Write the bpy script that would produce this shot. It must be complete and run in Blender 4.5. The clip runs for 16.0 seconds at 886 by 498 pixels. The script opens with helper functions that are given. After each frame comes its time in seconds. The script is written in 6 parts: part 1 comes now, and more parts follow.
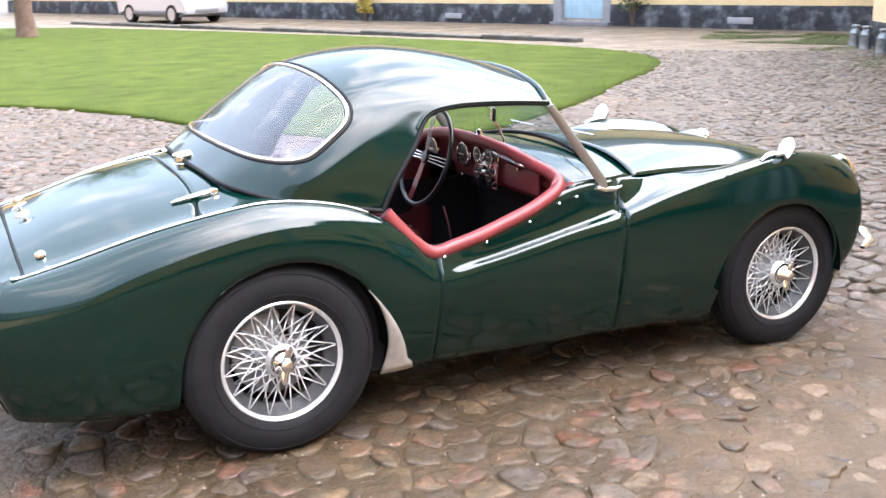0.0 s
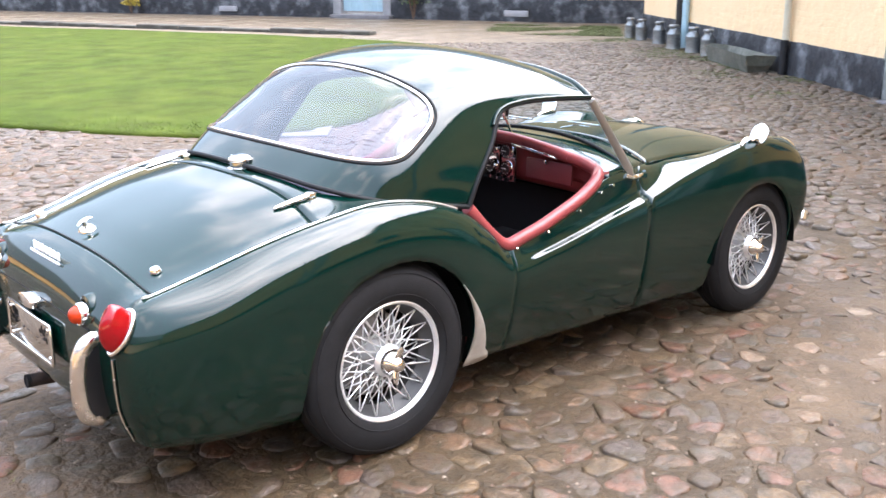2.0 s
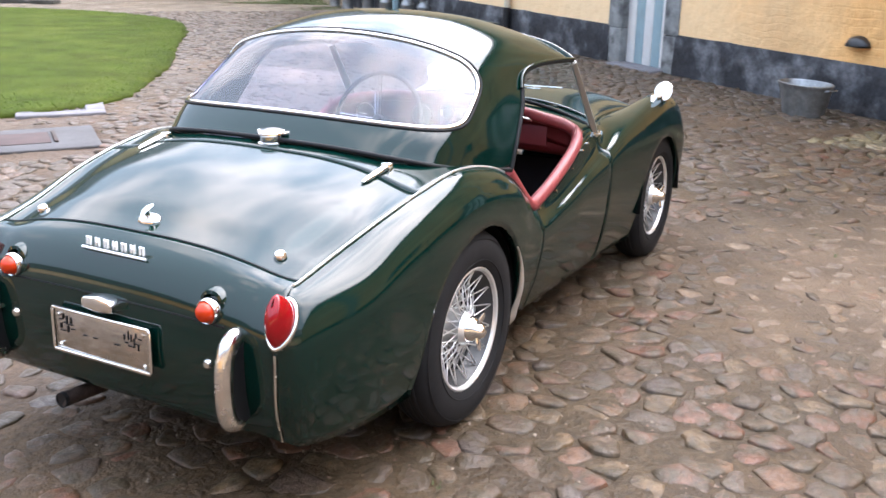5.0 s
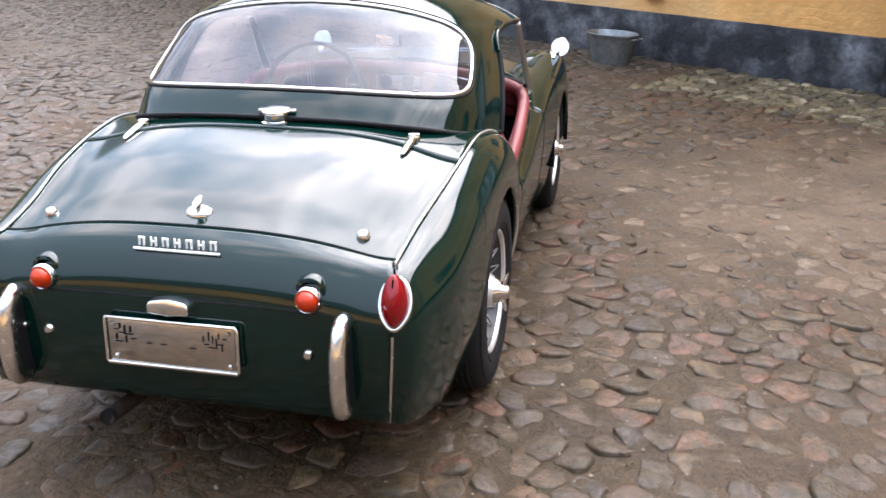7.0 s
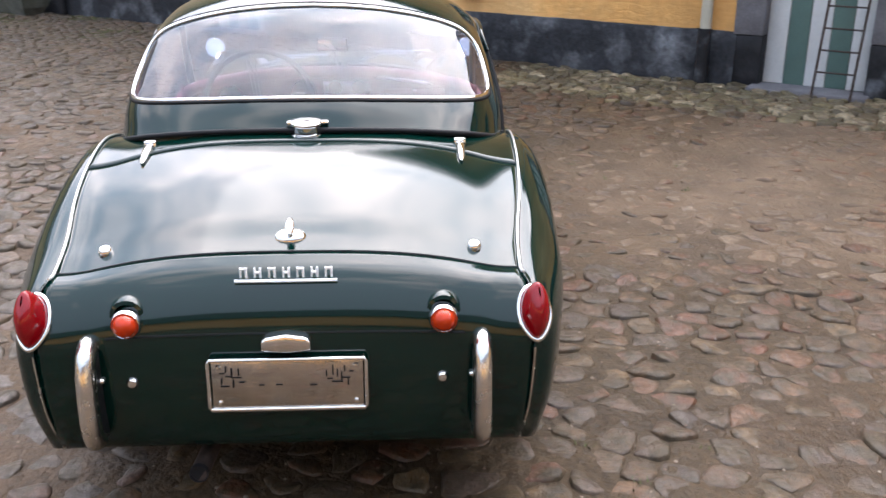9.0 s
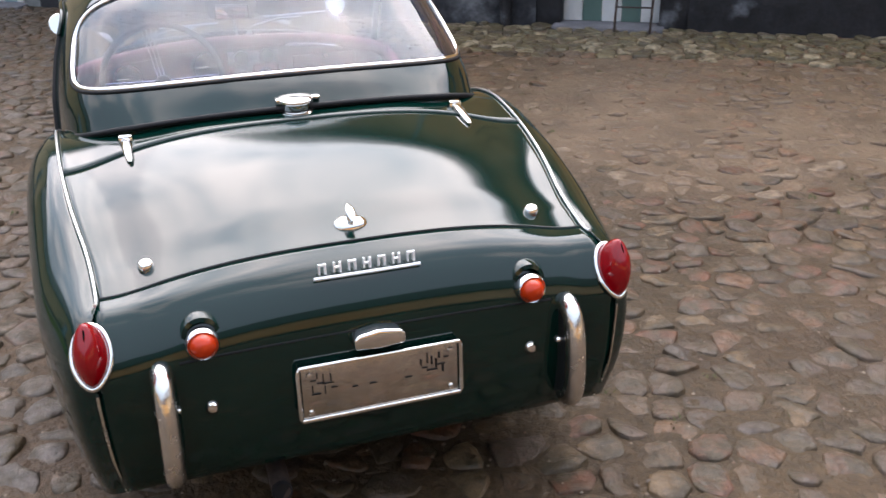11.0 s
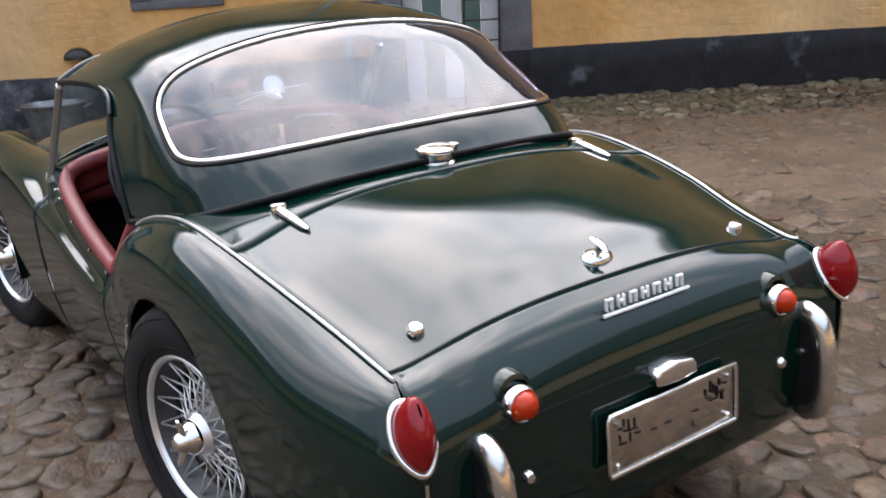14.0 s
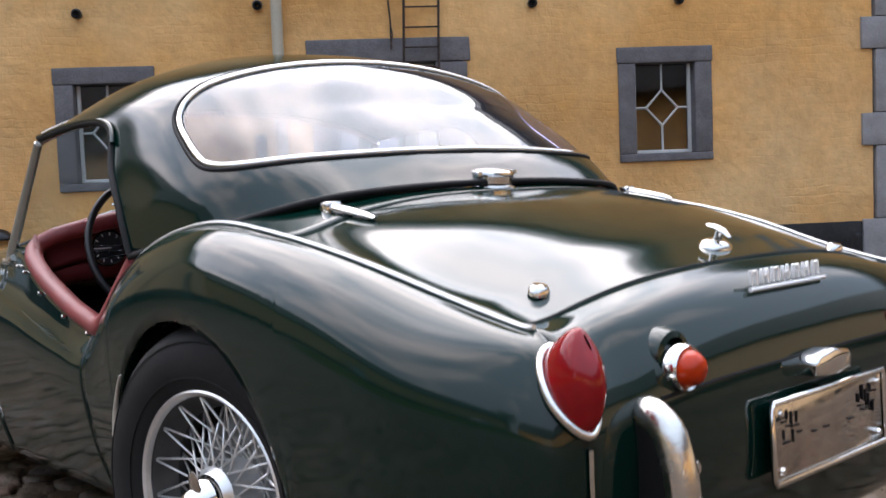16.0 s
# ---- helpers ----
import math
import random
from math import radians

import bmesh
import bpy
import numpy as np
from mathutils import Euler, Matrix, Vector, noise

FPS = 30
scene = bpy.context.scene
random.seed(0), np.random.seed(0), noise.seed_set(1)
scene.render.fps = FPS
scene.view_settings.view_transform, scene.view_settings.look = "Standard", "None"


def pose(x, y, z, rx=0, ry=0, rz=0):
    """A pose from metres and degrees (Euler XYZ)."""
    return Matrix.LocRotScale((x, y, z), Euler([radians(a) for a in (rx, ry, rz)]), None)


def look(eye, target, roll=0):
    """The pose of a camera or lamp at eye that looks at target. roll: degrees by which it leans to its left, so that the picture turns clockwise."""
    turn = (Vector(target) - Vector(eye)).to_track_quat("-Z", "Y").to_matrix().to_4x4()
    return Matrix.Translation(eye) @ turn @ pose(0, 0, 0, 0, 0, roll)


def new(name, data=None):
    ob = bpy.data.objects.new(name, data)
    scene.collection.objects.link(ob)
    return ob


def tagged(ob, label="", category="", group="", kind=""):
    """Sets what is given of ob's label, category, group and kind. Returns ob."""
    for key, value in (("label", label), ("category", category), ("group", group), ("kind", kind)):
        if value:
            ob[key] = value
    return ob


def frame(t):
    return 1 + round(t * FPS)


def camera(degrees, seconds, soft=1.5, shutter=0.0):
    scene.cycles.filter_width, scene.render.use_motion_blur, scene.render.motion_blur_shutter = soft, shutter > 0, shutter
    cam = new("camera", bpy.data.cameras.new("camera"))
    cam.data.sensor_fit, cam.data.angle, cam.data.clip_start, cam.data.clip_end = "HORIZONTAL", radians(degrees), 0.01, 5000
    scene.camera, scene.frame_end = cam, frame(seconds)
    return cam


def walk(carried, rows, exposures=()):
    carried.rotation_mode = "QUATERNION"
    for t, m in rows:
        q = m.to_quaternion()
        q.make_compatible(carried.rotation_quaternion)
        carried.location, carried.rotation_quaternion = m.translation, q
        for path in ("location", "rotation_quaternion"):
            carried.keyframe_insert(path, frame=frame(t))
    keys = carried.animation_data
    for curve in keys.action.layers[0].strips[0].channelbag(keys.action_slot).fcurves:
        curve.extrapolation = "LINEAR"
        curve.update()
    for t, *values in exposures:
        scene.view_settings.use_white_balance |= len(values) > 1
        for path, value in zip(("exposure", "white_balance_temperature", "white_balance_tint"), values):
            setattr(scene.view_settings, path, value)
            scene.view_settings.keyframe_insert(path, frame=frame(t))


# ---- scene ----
cam = camera(48.48, 16.0, 1.5, 0.5)
PATH = [
    (0, (-0.831, -3.574, 1.56), (0.023, -1.851, 1.011), -1.4),
    (0.5, (-1.104, -3.517, 1.542), (-0.141, -1.847, 1.007), -1.7),
    (1, (-1.378, -3.342, 1.57), (-0.301, -1.751, 1.017), -1.0),
    (1.5, (-1.581, -3.182, 1.6), (-0.414, -1.66, 1.034), -1.0),
    (2, (-1.805, -3.015, 1.609), (-0.541, -1.576, 1.037), -0.6),
    (2.5, (-1.99, -2.842, 1.622), (-0.638, -1.487, 1.043), -0.5),
    (3, (-2.109, -2.635, 1.597), (-0.677, -1.363, 1.021), -0.1),
    (3.5, (-2.205, -2.488, 1.589), (-0.715, -1.285, 1.011), 0.2),
    (4, (-2.338, -2.298, 1.573), (-0.776, -1.193, 0.99), 0.4),
    (4.5, (-2.492, -2.145, 1.581), (-0.869, -1.142, 0.978), 0.8),
    (7, (-2.937, -1.161, 1.594), (-1.105, -0.756, 0.902), 0.2),
    (7.5, (-2.984, -0.96, 1.597), (-1.129, -0.663, 0.91), 0.4),
    (8.2, (-2.982, -0.627, 1.573), (-1.104, -0.498, 0.895), 0.3),
    (10.5, (-2.727, 0.324, 1.574), (-0.941, -0.176, 0.824), -0.2),
    (11, (-2.679, 0.467, 1.585), (-0.934, -0.124, 0.809), -1.0),
    (11.5, (-2.634, 0.651, 1.558), (-0.92, -0.05, 0.803), -1.6),
    (12, (-2.561, 0.82, 1.531), (-0.871, 0.015, 0.825), -2.0),
    (12.5, (-2.438, 0.976, 1.501), (-0.777, 0.087, 0.829), -2.3),
    (13, (-2.363, 1.086, 1.473), (-0.713, 0.162, 0.823), -3.7),
    (13.5, (-2.209, 1.27, 1.465), (-0.621, 0.249, 0.805), -3.1),
    (14, (-2.085, 1.344, 1.436), (-0.504, 0.279, 0.831), -3.7),
    (14.5, (-1.955, 1.415, 1.382), (-0.369, 0.29, 0.913), -4.0),
    (15, (-1.853, 1.554, 1.302), (-0.301, 0.324, 1.023), -2.7),
    (15.3, (-1.776, 1.527, 1.167), (-0.229, 0.275, 0.97), -2.9),
    (15.6, (-1.724, 1.516, 1.033), (-0.19, 0.243, 0.881), -2.3),
    (16, (-1.677, 1.522, 0.91), (-0.164, 0.22, 0.783), -2.2),
]
walk(cam, [(t, look(eye, target, roll)) for t, eye, target, roll in PATH], [(0, 1.38, 6250, 10), (2, 1.33, 6250, 10), (4.5, 1.0, 6250, 10), (7, 0.55, 6280, 10), (8.2, 0.42, 6300, 10), (10.5, 0.14, 6450, 10), (13.5, -0.1, 6450, 10), (15, 0.01, 6400, 10), (16, -0.13, 6430, 10)])

# ---- world, sun ----
SUN_EL, SUN_AZ = radians(54), radians(-30)     # azimuth measured from +x towards +y
world = bpy.data.worlds.new("sky")
scene.world = world
world.use_nodes = True
wn = world.node_tree.nodes
wl = world.node_tree.links
wn.clear()
w_out = wn.new("ShaderNodeOutputWorld")
w_bg = wn.new("ShaderNodeBackground")
w_sky = wn.new("ShaderNodeTexSky")
w_sky.sky_type = "NISHITA"
w_sky.sun_disc = False
w_sky.sun_elevation = SUN_EL
w_sky.sun_rotation = radians(90) - SUN_AZ
w_sky.dust_density = 1.5
w_noise = wn.new("ShaderNodeTexNoise")
w_noise.inputs["Scale"].default_value = 3.9
w_noise.inputs["Detail"].default_value = 4
w_noise.inputs["Roughness"].default_value = 0.55
w_noise.inputs["Distortion"].default_value = 0.2
w_ramp = wn.new("ShaderNodeValToRGB")
w_ramp.color_ramp.elements[0].position = 0.59
w_ramp.color_ramp.elements[1].position = 0.86
w_cloud = wn.new("ShaderNodeMix")
w_cloud.data_type = "RGBA"
w_cloud.inputs["B"].default_value = (15.4, 13.9, 14.2, 1)
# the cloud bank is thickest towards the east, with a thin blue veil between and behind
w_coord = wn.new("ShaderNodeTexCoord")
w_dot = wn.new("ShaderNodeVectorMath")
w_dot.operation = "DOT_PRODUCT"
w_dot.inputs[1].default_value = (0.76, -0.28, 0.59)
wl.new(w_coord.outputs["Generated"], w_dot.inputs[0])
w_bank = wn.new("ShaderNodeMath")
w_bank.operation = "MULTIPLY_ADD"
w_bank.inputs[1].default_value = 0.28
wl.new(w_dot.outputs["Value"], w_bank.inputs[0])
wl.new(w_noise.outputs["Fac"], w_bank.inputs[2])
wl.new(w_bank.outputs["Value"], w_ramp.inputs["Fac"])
w_veil = wn.new("ShaderNodeMix")
w_veil.data_type = "RGBA"
w_veil.inputs["Factor"].default_value = 0.75
w_veil.inputs["B"].default_value = (6.1, 6.95, 8.5, 1)
wl.new(w_sky.outputs["Color"], w_veil.inputs["A"])
wl.new(w_ramp.outputs["Color"], w_cloud.inputs["Factor"])
wl.new(w_veil.outputs["Result"], w_cloud.inputs["A"])
# an overcast sky is brighter overhead than at the horizon
w_xyz = wn.new("ShaderNodeSeparateXYZ")
w_fall = wn.new("ShaderNodeMapRange")
w_fall.inputs["From Min"].default_value = 0.0
w_fall.inputs["From Max"].default_value = 0.9
w_fall.inputs["To Min"].default_value = 0.6
w_fall.inputs["To Max"].default_value = 1.35
w_mul = wn.new("ShaderNodeVectorMath")
w_mul.operation = "SCALE"
wl.new(w_coord.outputs["Generated"], w_xyz.inputs["Vector"])
wl.new(w_xyz.outputs["Z"], w_fall.inputs["Value"])
wl.new(w_cloud.outputs["Result"], w_mul.inputs[0])
wl.new(w_fall.outputs["Result"], w_mul.inputs["Scale"])
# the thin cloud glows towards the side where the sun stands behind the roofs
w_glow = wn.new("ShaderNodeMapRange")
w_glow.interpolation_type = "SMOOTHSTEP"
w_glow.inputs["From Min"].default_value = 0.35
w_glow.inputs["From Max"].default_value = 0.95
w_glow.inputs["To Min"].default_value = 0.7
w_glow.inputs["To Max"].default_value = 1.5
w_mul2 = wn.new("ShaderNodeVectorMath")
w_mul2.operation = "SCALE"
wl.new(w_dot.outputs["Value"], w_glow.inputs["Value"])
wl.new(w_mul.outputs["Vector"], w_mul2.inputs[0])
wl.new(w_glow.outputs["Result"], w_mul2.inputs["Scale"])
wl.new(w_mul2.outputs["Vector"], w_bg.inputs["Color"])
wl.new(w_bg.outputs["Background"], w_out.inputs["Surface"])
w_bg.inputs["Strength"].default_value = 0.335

sun_data = bpy.data.lights.new("sun", "SUN")
sun_data.energy = 1.5
sun_data.angle = radians(66)
sun_data.color = (1.0, 0.95, 0.88)
sun = new("sun", sun_data)
sun_from = Vector((math.cos(SUN_EL) * math.cos(SUN_AZ), math.cos(SUN_EL) * math.sin(SUN_AZ), math.sin(SUN_EL)))
sun.matrix_world = look(sun_from * 40, (0, 0, 0))


# ---- materials ----
def material(name, base, rough=0.6, metal=0.0, vary=0.0, grain=0.0, scale=8.0, fine=60.0, coat=0.0, tint=None, spec=0.5,
             transmission=0.0, bump=0.0, bump_scale=40.0, rough_vary=0.0, per_object=0.0, tints=(), coat_ior=1.5, coat_rough=0.045, in_world=False, cover=(0.42, 0.66), courses=None):
    """A node material: base colour varied at two scales, gloss, relief; tints: further colours that alike pieces take by chance."""
    m = bpy.data.materials.new(name)
    m.use_nodes = True
    nt = m.node_tree
    b = nt.nodes["Principled BSDF"]
    b.inputs["Roughness"].default_value = rough
    b.inputs["Metallic"].default_value = metal
    b.inputs["Specular IOR Level"].default_value = spec
    b.inputs["Coat Weight"].default_value = coat
    b.inputs["Coat Roughness"].default_value = coat_rough
    b.inputs["Coat IOR"].default_value = coat_ior
    b.inputs["Transmission Weight"].default_value = transmission
    col = nt.nodes.new("ShaderNodeRGB")
    col.outputs[0].default_value = (*base, 1)
    out = col.outputs[0]
    coord = nt.nodes.new("ShaderNodeNewGeometry").outputs["Position"] if in_world else nt.nodes.new("ShaderNodeTexCoord").outputs["Object"]

    def noise_tex(sc, detail=5.0, rgh=0.55):
        n = nt.nodes.new("ShaderNodeTexNoise")
        n.inputs["Scale"].default_value = sc
        n.inputs["Detail"].default_value = detail
        n.inputs["Roughness"].default_value = rgh
        nt.links.new(coord, n.inputs["Vector"])
        return n.outputs["Fac"]

    def mixed(fac, a, bcol, blend="MIX"):
        mx = nt.nodes.new("ShaderNodeMix")
        mx.data_type, mx.blend_type = "RGBA", blend
        if isinstance(fac, float):
            mx.inputs["Factor"].default_value = fac
        else:
            nt.links.new(fac, mx.inputs["Factor"])
        nt.links.new(a, mx.inputs["A"])
        if isinstance(bcol, tuple):
            mx.inputs["B"].default_value = (*bcol, 1)
        else:
            nt.links.new(bcol, mx.inputs["B"])
        return mx.outputs["Result"]

    def ranged(v, lo, hi, a=0.0, z=1.0):
        r = nt.nodes.new("ShaderNodeMapRange")
        for key, val in zip(("From Min", "From Max", "To Min", "To Max"), (lo, hi, a, z)):
            r.inputs[key].default_value = val
        nt.links.new(v, r.inputs["Value"])
        return r.outputs["Result"]

    if tints:
        ramp = nt.nodes.new("ShaderNodeValToRGB")
        ramp.color_ramp.interpolation = "CONSTANT"
        els = ramp.color_ramp.elements
        cols = [base, *tints]
        els[0].position, els[0].color = 0.0, (*cols[0], 1)
        els[1].position, els[1].color = 1 / len(cols), (*cols[1], 1)
        for k in range(2, len(cols)):
            e = els.new(k / len(cols))
            e.color = (*cols[k], 1)
        if per_object:
            src = nt.nodes.new("ShaderNodeObjectInfo").outputs["Random"]
        else:
            src = nt.nodes.new("ShaderNodeNewGeometry").outputs["Random Per Island"]
        nt.links.new(src, ramp.inputs["Fac"])
        out = ramp.outputs["Color"]
    if tint is not None:
        out = mixed(ranged(noise_tex(scale * 0.45), *cover), out, tint)
    if vary:
        fac = ranged(noise_tex(scale), 0.3, 0.7, 1 - vary, 1 + vary)
        vec = nt.nodes.new("ShaderNodeCombineColor")
        for key in ("Red", "Green", "Blue"):
            nt.links.new(fac, vec.inputs[key])
        out = mixed(1.0, out, vec.outputs["Color"], "MULTIPLY")
    if grain:
        fac = ranged(noise_tex(fine, 3.0), 0.25, 0.75, 1 - grain, 1 + grain)
        vec = nt.nodes.new("ShaderNodeCombineColor")
        for key in ("Red", "Green", "Blue"):
            nt.links.new(fac, vec.inputs[key])
        out = mixed(1.0, out, vec.outputs["Color"], "MULTIPLY")
    nt.links.new(out, b.inputs["Base Color"])
    if rough_vary:
        nt.links.new(ranged(noise_tex(scale * 1.3), 0.3, 0.7, max(0.02, rough - rough_vary), min(1.0, rough + rough_vary)), b.inputs["Roughness"])
    if bump:
        bp = nt.nodes.new("ShaderNodeBump")
        bp.inputs["Strength"].default_value = 1.0
        bp.inputs["Distance"].default_value = bump
        height = noise_tex(bump_scale, 6.0, 0.6)
        if courses:
            sep, com, brick = (nt.nodes.new("ShaderNode" + k) for k in ("SeparateXYZ", "CombineXYZ", "TexBrick"))
            nt.links.new(coord, sep.inputs["Vector"])
            nt.links.new(sep.outputs["X"], com.inputs["X"])
            nt.links.new(sep.outputs["Z"], com.inputs["Y"])
            wander, away = nt.nodes.new("ShaderNodeTexNoise"), nt.nodes.new("ShaderNodeVectorMath")
            wander.inputs["Scale"].default_value = 3.2
            nt.links.new(coord, wander.inputs["Vector"])
            away.operation = "MULTIPLY_ADD"
            away.inputs[1].default_value = (0.16, 0.10, 0.0)
            nt.links.new(wander.outputs["Color"], away.inputs[0])
            nt.links.new(com.outputs["Vector"], away.inputs[2])
            nt.links.new(away.outputs["Vector"], brick.inputs["Vector"])
            for key, val in (("Scale", 1.0), ("Brick Width", courses[0]), ("Row Height", courses[1]), ("Mortar Size", 0.012), ("Mortar Smooth", 1.0)):
                brick.inputs[key].default_value = val
            worn = nt.nodes.new("ShaderNodeMath")
            worn.operation = "MULTIPLY_ADD"
            nt.links.new(brick.outputs["Fac"], worn.inputs[0])
            nt.links.new(ranged(noise_tex(1.7), 0.44, 0.70, -0.004, -0.10), worn.inputs[1])
            nt.links.new(height, worn.inputs[2])
            height = worn.outputs["Value"]
        nt.links.new(height, bp.inputs["Height"])
        nt.links.new(bp.outputs["Normal"], b.inputs["Normal"])
    return m


GREEN = material("green_paint", (0.0005, 0.0116, 0.0083), 0.15, vary=0.06, scale=3, spec=0.0, coat=1.0, coat_ior=1.49, coat_rough=0.085)
GREEN_IN = material("green_paint_underside", (0.004, 0.02, 0.012), 0.6, vary=0.2)
CHROME = material("chrome", (0.78, 0.77, 0.75), 0.07, metal=1.0, rough_vary=0.04, scale=30)
WORN_CHROME = material("worn_chrome", (0.72, 0.70, 0.66), 0.2, metal=1.0, rough_vary=0.12, scale=25, vary=0.12, bump=0.0004, bump_scale=90)
SILVER = material("silver_wheel_paint", (0.80, 0.80, 0.79), 0.28, metal=0.7, vary=0.1, scale=30)
RUBBER = material("tyre_rubber", (0.007, 0.007, 0.0077), 0.75, spec=0.3, vary=0.3, scale=14, grain=0.2, bump=0.0006, bump_scale=160)
SEAL = material("black_rubber_seal", (0.008, 0.008, 0.009), 0.6, spec=0.2)
BLACK = material("black_paint", (0.010, 0.010, 0.011), 0.35)
CARPET = material("black_carpet", (0.012, 0.010, 0.010), 0.95, grain=0.4, fine=300)
RED = material("red_leather", (0.205, 0.034, 0.035), 0.42, vary=0.14, scale=9, bump=0.0006, bump_scale=260, grain=0.08)
RED_DARK = material("red_vinyl_panel", (0.15, 0.024, 0.025), 0.5, vary=0.15, scale=9, bump=0.0005, bump_scale=260)
LENS_RED = material("red_lens", (0.21, 0.0012, 0.004), 0.08, spec=0.5, vary=0.15, scale=30)
LENS_AMBER = material("amber_lens", (0.40, 0.026, 0.002), 0.16, spec=0.4, vary=0.15, scale=40)
DIAL = material("dial_black", (0.012, 0.012, 0.013), 0.3)
WHITE_MARK = material("white_marking", (0.75, 0.75, 0.72), 0.5)
PLATE = material("polished_plate", (0.52, 0.50, 0.47), 0.13, metal=1.0, vary=0.15, scale=20, rough_vary=0.1)
BADGE = material("badge_metal", (0.80, 0.80, 0.80), 0.4, metal=0.4)
CREAM = material("cream_paint", (0.4464, 0.4092, 0.3224), 0.55, vary=0.08, scale=5, grain=0.06)


def glass_material(name, tone=(0.85, 0.9, 0.92), gloss=0.02, clear=0.9, base_gloss=0.05, slant=0.85, haze=0.0):
    """Thin clear pane: what lies behind shows, with a mirror-like reflection that grows at a slant."""
    m = bpy.data.materials.new(name)
    m.use_nodes = True
    nt = m.node_tree
    nt.nodes.clear()
    o = nt.nodes.new("ShaderNodeOutputMaterial")
    tr = nt.nodes.new("ShaderNodeBsdfTransparent")
    tr.inputs["Color"].default_value = (*[c * clear for c in tone], 1)
    gl = nt.nodes.new("ShaderNodeBsdfGlossy")
    gl.inputs["Roughness"].default_value = gloss
    lw = nt.nodes.new("ShaderNodeLayerWeight")
    lw.inputs["Blend"].default_value = 0.5
    pw = nt.nodes.new("ShaderNodeMath")
    pw.operation = "POWER"
    pw.inputs[1].default_value = 3.5
    ad = nt.nodes.new("ShaderNodeMath")
    ad.operation = "MULTIPLY_ADD"
    ad.inputs[1].default_value = slant
    ad.inputs[2].default_value = base_gloss
    mix = nt.nodes.new("ShaderNodeMixShader")
    nt.links.new(lw.outputs["Facing"], pw.inputs[0])
    nt.links.new(pw.outputs["Value"], ad.inputs[0])
    nt.links.new(ad.outputs["Value"], mix.inputs["Fac"])
    through_part = tr.outputs["BSDF"]
    if haze:
        # fine scratches and dust scatter a little of the light on both sides
        df, tl, both, hz = (nt.nodes.new("ShaderNode" + k) for k in ("BsdfDiffuse", "BsdfTranslucent", "MixShader", "MixShader"))
        for n in (df, tl):
            n.inputs["Color"].default_value = (0.82, 0.84, 0.95, 1)
        both.inputs["Fac"].default_value = 0.5
        hz.inputs["Fac"].default_value = haze
        nt.links.new(df.outputs["BSDF"], both.inputs[1])
        nt.links.new(tl.outputs["BSDF"], both.inputs[2])
        nt.links.new(tr.outputs["BSDF"], hz.inputs[1])
        nt.links.new(both.outputs["Shader"], hz.inputs[2])
        through_part = hz.outputs["Shader"]
    nt.links.new(through_part, mix.inputs[1])
    nt.links.new(gl.outputs["BSDF"], mix.inputs[2])
    nt.links.new(mix.outputs["Shader"], o.inputs["Surface"])
    return m


GLASS = glass_material("clear_glass")
PERSPEX = glass_material("tinted_perspex", (0.76, 0.76, 0.95), 0.03, 0.85, 0.07, 0.62, 0.05)

YELLOW = material("ochre_limewash", (0.65, 0.35, 0.115), 0.9, vary=0.2, scale=1.1, grain=0.09, fine=11, tint=(0.70, 0.455, 0.21), cover=(0.44, 0.66), bump=0.028, bump_scale=6.0, courses=(0.23, 0.075))
# the limewash is paler towards the far end of the range
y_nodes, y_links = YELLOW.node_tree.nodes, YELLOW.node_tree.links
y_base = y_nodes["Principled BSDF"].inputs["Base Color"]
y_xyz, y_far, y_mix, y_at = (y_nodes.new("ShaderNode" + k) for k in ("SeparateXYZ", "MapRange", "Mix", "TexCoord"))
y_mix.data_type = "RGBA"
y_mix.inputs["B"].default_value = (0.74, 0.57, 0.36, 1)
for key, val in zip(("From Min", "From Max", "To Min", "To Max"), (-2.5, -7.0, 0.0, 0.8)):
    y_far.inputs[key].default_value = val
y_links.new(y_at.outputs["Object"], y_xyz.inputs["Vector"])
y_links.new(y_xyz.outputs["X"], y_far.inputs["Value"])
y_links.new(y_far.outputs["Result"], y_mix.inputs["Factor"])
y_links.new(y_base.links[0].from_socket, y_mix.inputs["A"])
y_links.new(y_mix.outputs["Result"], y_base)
CREAM_WALL = material("pale_limewash", (0.5574, 0.4225, 0.2337), 0.9, vary=0.1, scale=1.4, grain=0.08, fine=18, bump=0.01, bump_scale=4)
TAR = material("tarred_plinth", (0.0115, 0.0115, 0.0135), 0.6, spec=0.3, vary=0.4, scale=6, grain=0.35, fine=30, tint=(0.085, 0.09, 0.10), cover=(0.60, 0.70), bump=0.015, bump_scale=7)
TAR_WORN = material("scuffed_tarred_plinth", (0.022, 0.023, 0.027), 0.75, spec=0.3, vary=0.4, scale=5, grain=0.4, fine=26, tint=(0.12, 0.125, 0.135), cover=(0.48, 0.68), bump=0.02, bump_scale=8)
WASHED = material("whitewashed_stone", (0.19, 0.20, 0.20), 0.85, vary=0.3, scale=7, grain=0.2, tint=(0.07, 0.07, 0.072), cover=(0.5, 0.62), bump=0.006, bump_scale=25)
UNDER = material("matt_black_underside", (0.004, 0.004, 0.004), 0.95, spec=0.05, vary=0.3)
KERB = material("mossy_kerb_stone", (0.045, 0.042, 0.032), 0.9, vary=0.3, scale=6, grain=0.3, tint=(0.07, 0.068, 0.06))
BLUESTONE = material("bluestone", (0.128, 0.122, 0.130), 0.75, vary=0.22, scale=6, grain=0.2, fine=70, bump=0.004, bump_scale=40)
